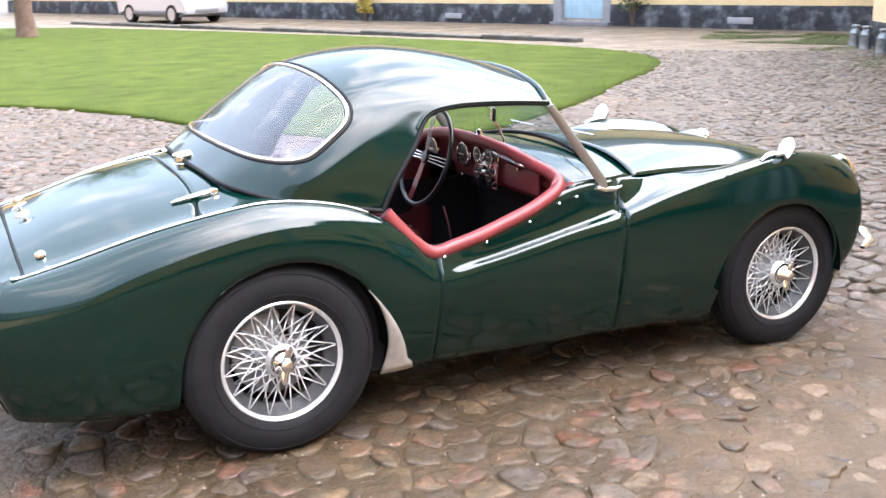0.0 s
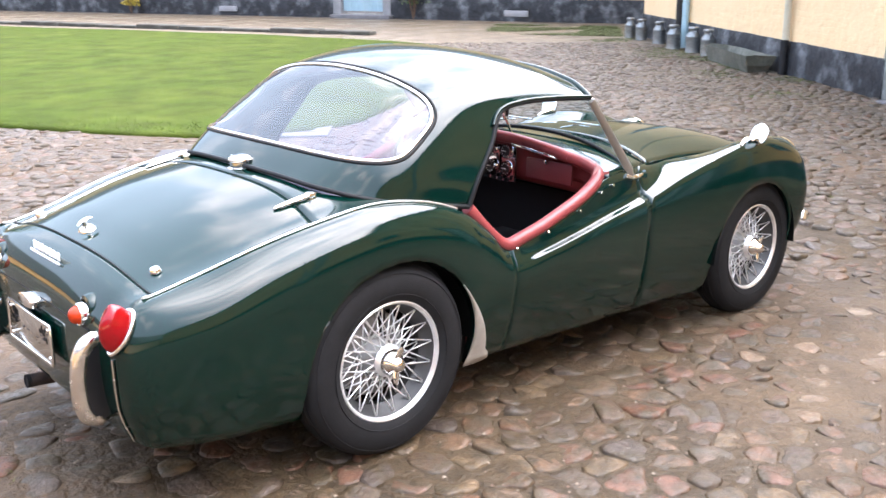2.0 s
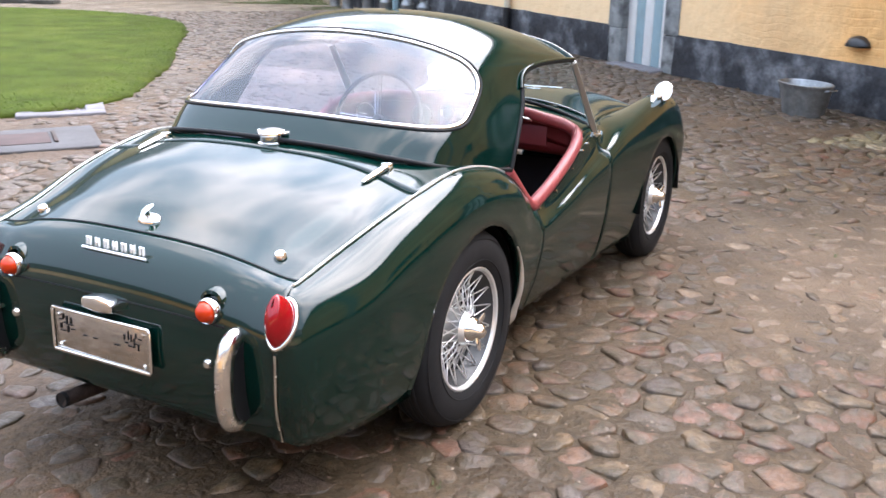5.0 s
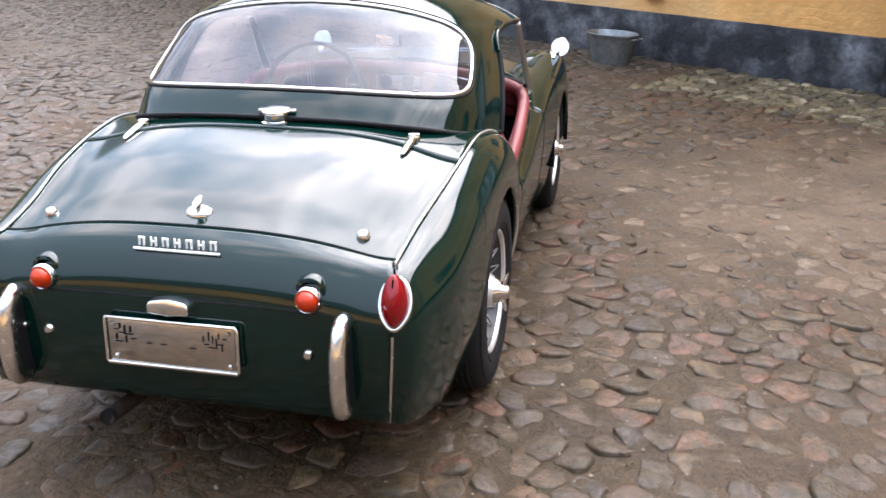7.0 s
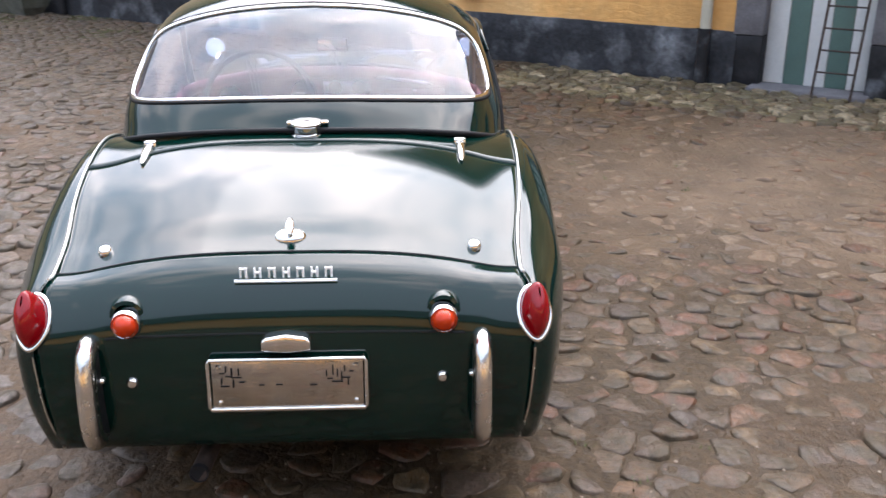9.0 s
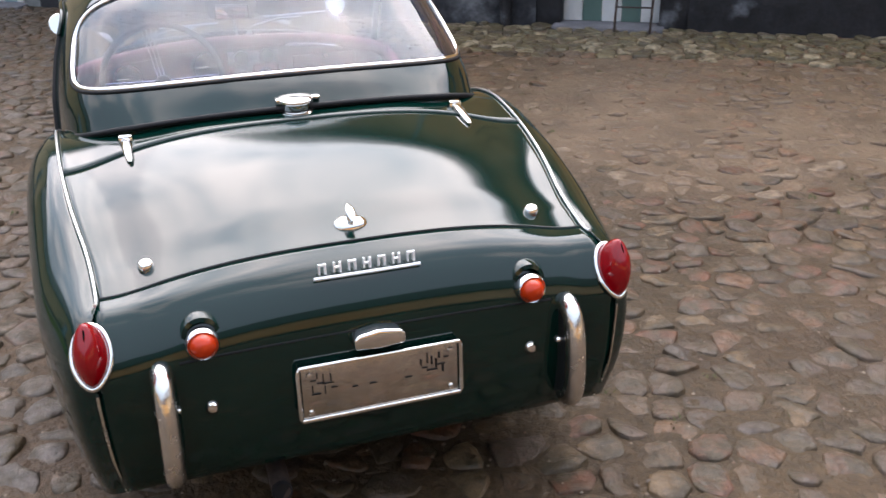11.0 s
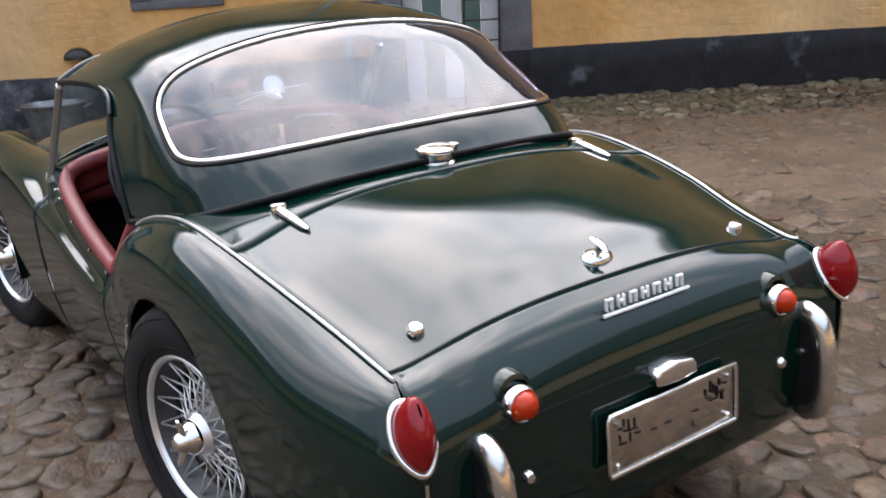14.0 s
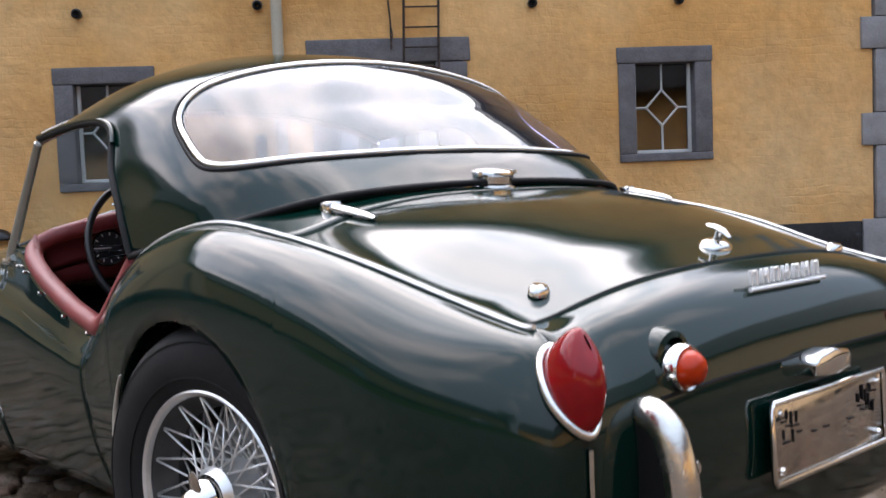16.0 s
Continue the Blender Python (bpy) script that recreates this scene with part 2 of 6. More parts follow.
TROUGH_STONE = material("lichened_trough_stone", (0.13, 0.13, 0.112), 0.85, vary=0.3, scale=7, grain=0.25, tint=(0.075, 0.078, 0.06), bump=0.008, bump_scale=22)
PALE_STONE = material("pale_dressed_stone", (0.26, 0.255, 0.262), 0.8, vary=0.15, scale=6, grain=0.12, fine=60, bump=0.004, bump_scale=30)
SLATE = material("roof_slate", (0.031, 0.02976, 0.031), 0.6, vary=0.3, scale=2, bump=0.02, bump_scale=9)
DOOR_WHITE = material("white_door_paint", (0.5735, 0.5813, 0.5735), 0.45, vary=0.08, scale=5, grain=0.06)
DOOR_GREEN = material("grey_green_door_paint", (0.093, 0.155, 0.1364), 0.45, vary=0.1, scale=5, grain=0.06)
DOOR_BLUE = material("pale_blue_door_paint", (0.3348, 0.4774, 0.5524), 0.5, vary=0.1, scale=5)
IRON = material("rusty_iron", (0.045, 0.03, 0.024), 0.7, metal=0.3, vary=0.4, scale=15, grain=0.3)
ZINC = material("galvanised_zinc", (0.2232, 0.2356, 0.2418), 0.42, metal=0.75, vary=0.25, scale=12, grain=0.15, fine=50)
DARK_ROOM = material("dim_room_wall", (0.40, 0.25, 0.11), 0.9, vary=0.3, scale=3)
EARTH = material("sandy_mud", (0.07524, 0.04505, 0.0237), 0.55, spec=0.3, vary=0.28, scale=0.9, grain=0.4, fine=34, tint=(0.0456, 0.02915, 0.01323), cover=(0.38, 0.60), rough_vary=0.25, bump=0.024, bump_scale=26)
# farther out the yard is mixed paler
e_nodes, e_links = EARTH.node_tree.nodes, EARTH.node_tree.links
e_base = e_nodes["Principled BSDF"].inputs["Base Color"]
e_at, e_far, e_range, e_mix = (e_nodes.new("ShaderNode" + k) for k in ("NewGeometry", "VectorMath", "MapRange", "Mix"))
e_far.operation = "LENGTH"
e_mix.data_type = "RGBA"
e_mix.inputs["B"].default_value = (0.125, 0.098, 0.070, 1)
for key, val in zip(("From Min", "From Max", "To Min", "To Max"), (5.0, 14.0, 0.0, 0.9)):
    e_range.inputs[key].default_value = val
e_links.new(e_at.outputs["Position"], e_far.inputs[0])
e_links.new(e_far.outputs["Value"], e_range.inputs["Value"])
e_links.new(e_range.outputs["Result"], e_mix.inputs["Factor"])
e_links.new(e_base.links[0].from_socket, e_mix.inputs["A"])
# sand has dried over the stones between the car and the ochre range
e_depth, e_side, e_in, e_along, e_both, e_sand = (e_nodes.new("ShaderNode" + k) for k in ("VectorMath", "VectorMath", "MapRange", "MapRange", "Math", "Mix"))
e_both.operation, e_sand.data_type = "MULTIPLY", "RGBA"
e_sand.inputs["B"].default_value = (0.131, 0.091, 0.057, 1)
for dot, axis, ranged, span in ((e_depth, (0.8136, -0.5814, 0), e_in, (1.5, 2.9)), (e_side, (0.5814, 0.8136, 0), e_along, (1.3, -0.4))):
    dot.operation = "DOT_PRODUCT"
    dot.inputs[1].default_value = axis
    ranged.inputs["From Min"].default_value, ranged.inputs["From Max"].default_value = span
    e_links.new(e_at.outputs["Position"], dot.inputs[0])
    e_links.new(dot.outputs["Value"], ranged.inputs["Value"])
    e_links.new(ranged.outputs["Result"], e_both.inputs[0 if dot is e_depth else 1])
e_links.new(e_both.outputs["Value"], e_sand.inputs["Factor"])
e_links.new(e_mix.outputs["Result"], e_sand.inputs["A"])
e_grain = e_nodes.new("ShaderNodeTexNoise")
e_grain.inputs["Scale"].default_value, e_grain.inputs["Detail"].default_value = 2.6, 9.0
e_tone, e_mult = e_nodes.new("ShaderNodeMapRange"), e_nodes.new("ShaderNodeVectorMath")
e_mult.operation = "SCALE"
for key, val in zip(("From Min", "From Max", "To Min", "To Max"), (0.3, 0.7, 0.72, 1.28)):
    e_tone.inputs[key].default_value = val
e_links.new(e_at.outputs["Position"], e_grain.inputs["Vector"])
e_links.new(e_grain.outputs["Fac"], e_tone.inputs["Value"])
e_links.new(e_sand.outputs["Result"], e_mult.inputs[0])
e_links.new(e_tone.outputs["Result"], e_mult.inputs["Scale"])
e_links.new(e_mult.outputs["Vector"], e_base)
STONES = ((0.0912, 0.04672, 0.02425), (0.07752, 0.04783, 0.02866), (0.1026, 0.05673, 0.02866), (0.06156, 0.04005, 0.02646), (0.09348, 0.03671, 0.01764), (0.08436, 0.05228, 0.02866), (0.0684, 0.04672, 0.03197), (0.1003, 0.04783, 0.02866), (0.1049, 0.06674, 0.03307), (0.05244, 0.03782, 0.02866))
# sky sheen on far stones put into the colour; grey_cobbles are truly grey
GREY_SHEEN_STONES = ((0.096, 0.0664, 0.04867), (0.084, 0.06139, 0.04597), (0.1128, 0.07767, 0.05408), (0.072, 0.05638, 0.04597), (0.1008, 0.06013, 0.04191), (0.0888, 0.0689, 0.05678))
MOSSY_STONES = ((0.20, 0.150, 0.092), (0.075, 0.055, 0.033), (0.31, 0.25, 0.165), (0.060, 0.046, 0.030), (0.17, 0.135, 0.070), (0.11, 0.082, 0.055))
DUSTY_STONES = ((0.135, 0.085, 0.050), (0.115, 0.080, 0.054), (0.155, 0.100, 0.062), (0.100, 0.071, 0.050), (0.145, 0.078, 0.044), (0.170, 0.125, 0.085))


def cobble_material(name, base, tints, per_object=0, moss=(0.046, 0.032, 0.016)):
    return material(name, base, 0.52, spec=0.4, tints=tints, per_object=per_object, tint=moss, vary=0.3, scale=26, grain=0.3, fine=90, rough_vary=0.22, bump=0.010, bump_scale=34, cover=(0.38, 0.60), in_world=True)


COBBLE = cobble_material("fieldstone", (0.0620, 0.0370, 0.0205), STONES)
COBBLE_ONE = cobble_material("fieldstone_single", (0.0620, 0.0370, 0.0205), STONES, 1)
COBBLE_GREY_SHEEN = cobble_material("grey_sheen_fieldstone", (0.064, 0.047, 0.034), GREY_SHEEN_STONES)
COBBLE_MOSSY = cobble_material("mossy_fieldstone", (0.12, 0.10, 0.058), MOSSY_STONES, 0, (0.085, 0.068, 0.034))
COBBLE_DUSTY = cobble_material("dusty_fieldstone", (0.12, 0.080, 0.050), DUSTY_STONES, 0, (0.115, 0.078, 0.046))
PEBBLE = material("loose_grit", (0.14, 0.10, 0.07), 0.7, tints=((0.09, 0.07, 0.055), (0.18, 0.14, 0.10), (0.12, 0.075, 0.05)))
MOSS = material("joint_weeds", (0.060, 0.075, 0.018), 0.8, tints=((0.045, 0.06, 0.014), (0.08, 0.085, 0.024)))
# silver inner rim: the shade behind the spokes is put into this colour
RIM_IN = material("shaded_rim_silver", (0.06, 0.06, 0.06), 0.5, metal=0.4, vary=0.2, scale=20)
BEADING = material("bright_beading", (0.66, 0.66, 0.65), 0.3, metal=0.7, vary=0.1, scale=20)
GUARD = material("dull_guard_metal", (0.50, 0.47, 0.42), 0.38, metal=0.55, vary=0.15, scale=14, rough_vary=0.12)
POST = material("weathered_post_steel", (0.37, 0.37, 0.36), 0.40, metal=1.0, vary=0.05, scale=20)
DRUM = material("brake_drum_grey", (0.30, 0.30, 0.295), 0.5, metal=0.3, vary=0.25, scale=18, grain=0.2)
STRIPE_BLUE = material("faded_blue_door_paint", (0.24, 0.34, 0.38), 0.5, vary=0.12, scale=5, grain=0.06)
GRASS = material("lawn_blades", (0.05937, 0.1033, 0.0105), 0.8, spec=0.1, tints=((0.07916, 0.1291, 0.01284), (0.04749, 0.08718, 0.009333), (0.09499, 0.1356, 0.01749)))
TURF = material("lawn_turf", (0.04127, 0.05974, 0.0072), 0.9, spec=0.1, vary=0.3, scale=2.2, grain=0.35, fine=70, tint=(0.05341, 0.06879, 0.009814), bump=0.02, bump_scale=60)
CONCRETE = material("worn_concrete", (0.06228, 0.05996, 0.0615), 0.85, vary=0.2, scale=4, grain=0.15, bump=0.003, bump_scale=60)
RUST = material("rust_red_hatch", (0.04464, 0.02653, 0.0241), 0.8, vary=0.25, scale=9, grain=0.2)
BARK = material("bark", (0.0868, 0.0527, 0.0341), 0.9, vary=0.3, scale=7, grain=0.3, bump=0.02, bump_scale=18)
LEAF = material("leaf", (0.0434, 0.0682, 0.0124), 0.6, tints=((0.0558, 0.0806, 0.0186), (0.031, 0.0558, 0.01116)))
FLOWER = material("yellow_blossom", (0.341, 0.2604, 0.031), 0.6)
DEAD_LEAF = material("dead_leaf", (0.0992, 0.0465, 0.0217), 0.8, tints=((0.0682, 0.0341, 0.0186), (0.124, 0.062, 0.0279)))
CAR_WHITE = material("white_car_paint", (0.3255, 0.3255, 0.3385), 0.25, coat=0.6)
CAR_GREY = material("grey_bumper", (0.12, 0.12, 0.125), 0.5)
CAR_GLASS = material("dark_car_glass", (0.02, 0.024, 0.026), 0.05)
ALU = material("wheel_cover", (0.45, 0.45, 0.46), 0.35, metal=0.6)


# ---- building helpers ----
def obj(name, verts, faces, mat, parent=None, m=None, smooth=True, label=""):
    me = bpy.data.meshes.new(name)
    me.from_pydata([tuple(v) for v in verts], [], [tuple(f) for f in faces])
    me.update()
    if smooth:
        me.shade_smooth()
    me.materials.append(mat)
    ob = new(name, me)
    if parent is not None:
        ob.parent = parent
    if m is not None:
        ob.matrix_basis = m
    return tagged(ob, label)


def part(name, bm, mat, parent=None, label="", m=None, smooth=True):
    me = bpy.data.meshes.new(name)
    bm.to_mesh(me)
    bm.free()
    if smooth:
        me.shade_smooth()
    me.materials.append(mat)
    ob = new(name, me)
    if parent is not None:
        ob.parent = parent
    if m is not None:
        ob.matrix_basis = m
    return tagged(ob, label)


def box_bm(lo, hi, bevel=0.004, segments=2, wobble=0.0, cuts=0):
    bm = bmesh.new()
    bmesh.ops.create_cube(bm, size=1)
    for v in bm.verts:
        v.co = Vector([lo[k] + (v.co[k] + 0.5) * (hi[k] - lo[k]) for k in range(3)])
    if cuts:
        bmesh.ops.subdivide_edges(bm, edges=bm.edges[:], cuts=cuts, use_grid_fill=True)
    if bevel:
        sharp = [e for e in bm.edges if len(e.link_faces) == 2 and e.calc_face_angle(0) > 0.5]
        bmesh.ops.bevel(bm, geom=sharp, offset=bevel, segments=segments, affect="EDGES", profile=0.5)
    if wobble:
        for v in bm.verts:
            v.co += wobble * noise.noise_vector(v.co * 4.0)
    return bm


def flat_sharp(ob, degrees=35):
    """Smooth shading with edges kept sharp past an angle."""
    ob.data.set_sharp_from_angle(angle=radians(degrees))
    return ob


def box(name, lo, hi, mat, parent=None, label="", bevel=0.004, m=None, wobble=0.0, cuts=0):
    return flat_sharp(part(name, box_bm(lo, hi, bevel, 2, wobble, cuts), mat, parent, label, m))


def lathe(profile, seg=32, axis="z"):
    """Verts and faces of a turned shape: profile is a list of (radius, height)."""
    vs, fs = [], []
    for r, h in profile:
        for k in range(seg):
            a = 2 * math.pi * k / seg
            p = (r * math.cos(a), r * math.sin(a), h)
            vs.append(p if axis == "z" else (p[0], p[2], p[1]) if axis == "y" else (p[2], p[0], p[1]))
    for i in range(len(profile) - 1):
        for k in range(seg):
            q = (i * seg + k, i * seg + (k + 1) % seg, (i + 1) * seg + (k + 1) % seg, (i + 1) * seg + k)
            fs.append(q if axis != "y" else q[::-1])
    if profile[0][0] > 1e-6:
        pass
    return vs, fs


def turned(name, profile, mat, parent=None, label="", seg=32, axis="z", m=None, sharp=40):
    vs, fs = lathe(profile, seg, axis)
    return flat_sharp(obj(name, vs, fs, mat, parent, m, True, label), sharp)


def tube_data(points, radius, seg=8, closed=False, flat=1.0, up=None):
    """A round bar along a line of points; radius a number or one for each point."""
    pts = [Vector(p) for p in points]
    n = len(pts)
    rad = radius if hasattr(radius, "__len__") else [radius] * n
    vs, fs = [], []
    ref = Vector(up) if up else None
    prev = None
    for i, p in enumerate(pts):
        a = pts[i - 1] if (i or closed) else p
        b = pts[(i + 1) % n] if (i < n - 1 or closed) else p
        d = (b - a).normalized()
        if prev is None:
            side = d.cross(ref if ref else (Vector((0, 0, 1)) if abs(d.z) < 0.9 else Vector((1, 0, 0)))).normalized()
        else:
            side = (prev - d * prev.dot(d)).normalized()
        prev = side
        top = side.cross(d).normalized()
        for k in range(seg):
            an = 2 * math.pi * k / seg
            vs.append(p + rad[i] * (math.cos(an) * side + flat * math.sin(an) * top))
    for i in range(n if closed else n - 1):
        j = (i + 1) % n
        for k in range(seg):
            l = (k + 1) % seg
            fs.append((i * seg + k, i * seg + l, j * seg + l, j * seg + k))
    if not closed:
        fs.append(tuple(range(seg - 1, -1, -1)))
        fs.append(tuple(range((n - 1) * seg, n * seg)))
    return vs, fs


def tube(name, points, radius, mat, parent=None, label="", seg=8, closed=False, flat=1.0, up=None, m=None):
    vs, fs = tube_data(points, radius, seg, closed, flat, up)
    return flat_sharp(obj(name, vs, fs, mat, parent, m, True, label), 50)


def spline(pts, t):
    """Catmull-Rom through an array of points (first axis), t from 0 to 1."""
    p = np.asarray(pts, float)
    n = len(p) - 1
    x = min(max(t, 0.0), 1.0) * n
    i = min(int(x), n - 1)
    f = x - i
    p1, p2 = p[i], p[i + 1]
    p0 = p[i - 1] if i > 0 else 2 * p1 - p2
    p3 = p[i + 2] if i + 2 <= n else 2 * p2 - p1
    return 0.5 * (2 * p1 + (p2 - p0) * f + (2 * p0 - 5 * p1 + 4 * p2 - p3) * f * f + (3 * p1 - p0 - 3 * p2 + p3) * f ** 3)


def curve(pts, n):
    return [tuple(spline(pts, k / (n - 1))) for k in range(n)]


def grid_faces(nu, nv, flip=False):
    fs = []
    for i in range(nu - 1):
        for j in range(nv - 1):
            q = (i * nv + j, (i + 1) * nv + j, (i + 1) * nv + j + 1, i * nv + j + 1)
            fs.append(q[::-1] if flip else q)
    return fs


def shell(ob, thick=0.004, offset=-1.0):
    md = ob.modifiers.new("thickness", "SOLIDIFY")
    md.thickness, md.offset = thick, offset
    return ob


def thing(name, label, category, m=None, group="", kind=""):
    e = new(name)
    e.empty_display_size = 0.1
    if m is not None:
        e.matrix_basis = m
    return tagged(e, label, category, group, kind)


# ---- the sports car (own frame: rear axle at the origin, x forwards, y to its left) ----
car = thing("sports_car", "dark green classic sports car with hardtop and red interior", "car",
            pose(0, 0, 0.019, -0.19, 1.94, 0))

# Control rails of the flank, tail to nose, from the sill up over the wing to the seam with the deck.
SILL_RAIL = [(-.815, .553, .255), (-.775, .6, .238), (-.6, .64, .222), (-.4, .65, .213), (-.2, .655, .213), (0, .655, .213), (.2, .65, .213), (.36, .64, .21), (.47, .63, .21), (.57, .622, .207), (.75, .62, .205), (.96, .62, .203), (1.116, .618, .202), (1.36, .615, .2), (1.6, .615, .197), (1.9, .625, .19), (2.2, .635, .2), (2.45, .635, .25), (2.57, .63, .3), (2.6, .6, .32), (2.6, .5, .33)]
LOWER_RAIL = [(-.856, .568, .36), (-.81, .624, .36), (-.61, .672, .36), (-.4, .688, .36), (-.2, .695, .37), (0, .695, .37), (.2, .69, .36), (.36, .68, .34), (.47, .668, .33), (.57, .66, .32), (.75, .658, .32), (.96, .655, .32), (1.116, .652, .32), (1.36, .648, .32), (1.6, .648, .33), (1.9, .655, .34), (2.2, .66, .36), (2.45, .658, .38), (2.61, .648, .4), (2.66, .61, .4), (2.72, .52, .4)]
SIDE_RAIL = [(-.868, .576, .48), (-.82, .634, .48), (-.615, .684, .5), (-.4, .7, .52), (-.2, .708, .54), (0, .71, .55), (.2, .705, .53), (.36, .698, .5), (.47, .688, .45), (.57, .682, .43), (.75, .678, .43), (.96, .674, .44), (1.116, .67, .45), (1.36, .666, .46), (1.6, .665, .48), (1.9, .67, .5), (2.2, .672, .52), (2.45, .668, .53), (2.63, .655, .52), (2.69, .615, .5), (2.76, .52, .5)]
WAIST_RAIL = [(-.868, .577, .55), (-.81, .632, .565), (-.61, .678, .61), (-.4, .695, .65), (-.2, .704, .69), (0, .708, .71), (.2, .703, .68), (.36, .698, .61), (.47, .69, .54), (.57, .688, .49), (.75, .686, .51), (.96, .682, .54), (1.116, .676, .565), (1.36, .67, .6), (1.6, .668, .64), (1.9, .67, .68), (2.2, .67, .7), (2.45, .66, .68), (2.63, .645, .63), (2.69, .605, .6), (2.76, .52, .58)]
SHOULDER_RAIL = [(-.845, .577, .61), (-.785, .612, .63), (-.6, .656, .695), (-.4, .679, .741), (-.2, .692, .781), (0, .699, .806), (.2, .697, .771), (.36, .696, .685), (.47, .686, .6), (.57, .685, .535), (.75, .68, .562), (.96, .674, .6), (1.116, .667, .63), (1.36, .658, .668), (1.6, .65, .728), (1.9, .645, .785), (2.2, .64, .825), (2.45, .63, .79), (2.61, .615, .73), (2.68, .58, .68), (2.76, .5, .64)]
CROWN_RAIL = [(-.815, .572, .645), (-.76, .59, .66), (-.595, .622, .717), (-.4, .651, .774), (-.2, .666, .816), (0, .672, .842), (.2, .674, .812), (.36, .675, .739), (.47, .67, .655), (.57, .668, .575), (.75, .654, .578), (.96, .644, .618), (1.116, .632, .652), (1.36, .612, .697), (1.6, .59, .752), (1.9, .58, .8), (2.2, .56, .835), (2.45, .55, .82), (2.6, .54, .775), (2.7, .52, .72), (2.78, .46, .66)]
SEAM_RAIL = [(-.775, .56, .668), (-.73, .556, .67), (-.585, .566, .709), (-.4, .593, .767), (-.2, .611, .813), (0, .62, .839), (.2, .628, .817), (.36, .632, .763), (.47, .64, .69), (.57, .645, .61), (.75, .642, .645), (.96, .635, .715), (1.116, .625, .785), (1.36, .585, .8), (1.6, .5, .79), (1.9, .46, .775), (2.2, .43, .755), (2.45, .42, .73), (2.6, .4, .7), (2.75, .38, .64), (2.82, .36, .6)]
FLANK = np.stack([SILL_RAIL, LOWER_RAIL, SIDE_RAIL, WAIST_RAIL, SHOULDER_RAIL, CROWN_RAIL, SEAM_RAIL], axis=1)
# the rear wing rolls over from its seam to the side in one broad quarter of an ellipse
for k in range(2, 9):
    full = 0.5 if k == 8 else 1.0
    y0, top = FLANK[k, 6, 1] - 0.012, FLANK[k, 6, 2] + 0.002
    wide, deep = FLANK[k, 2, 1] + 0.002 - y0, 0.145
    for row, turn in ((3, 78), (4, 50), (5, 25)):
        y, z = y0 + wide * math.sin(radians(turn)), top - deep + deep * math.cos(radians(turn))
        FLANK[k, row, 1] += full * (y - FLANK[k, row, 1])
        FLANK[k, row, 2] += full * (z - FLANK[k, row, 2])
ARCHES = [(0.03, 0.31, 0.35), (2.195, 0.315, 0.325)]


def flank_line(u):
    return np.array([spline(FLANK[:, r], u) for r in range(7)])


def flank_point(u, w):
    return spline(flank_line(u), w)


def flank_u(x):
    """The station at which the sill lies at x."""
    lo, hi = 0.0, 1.0
    for _ in range(40):
        mid = (lo + hi) / 2
        if spline(FLANK[:, 2], mid)[0] < x:
            lo = mid
        else:
            hi = mid
    return (lo + hi) / 2


def arch_cut(line):
    """How far up a flank line the wheel opening reaches, 0 to 1."""
    for xc, zc, r in ARCHES:
        dx = line[2][0] - xc
        if abs(dx) < r:
            top = zc + math.sqrt(r * r - dx * dx)
            for k in range(200):
                if spline(line, k / 199)[2] >= top:
                    return k / 199
    return 0.0


def flank_panel(name, u0, u1, nu, nw, side, parent, label="", w1=1.0):
    us = set(u0 + (u1 - u0) * k / (nu - 1) for k in range(nu))
    for xc, zc, r in ARCHES:
        for k in range(25):
            uu = flank_u(xc + 0.9999 * r * math.cos(math.pi * k / 24))
            if u0 < uu < u1:
                us.add(uu)
    us = sorted(us)
    vs = []
    for u in us:
        line = flank_line(u)
        a = arch_cut(line)
        low = spline(line, a)
        inner = low + np.array((0, -0.03, 0.0))
        rows = [inner, low + np.array((0, -0.006, -0.0015))] + [spline(line, a + (w1 - a) * k / (nw - 1)) for k in range(nw)]
        for p in rows:
            vs.append((p[0], p[1] * side, p[2]))
    return shell(obj(name, vs, grid_faces(len(us), nw + 2, side > 0), GREEN, parent, None, True, label), 0.003)


U_REAR, U_DOOR0, U_DOOR1 = flank_u(0.5742), flank_u(0.5758), flank_u(1.3662)
U_FRONT = flank_u(1.3690)

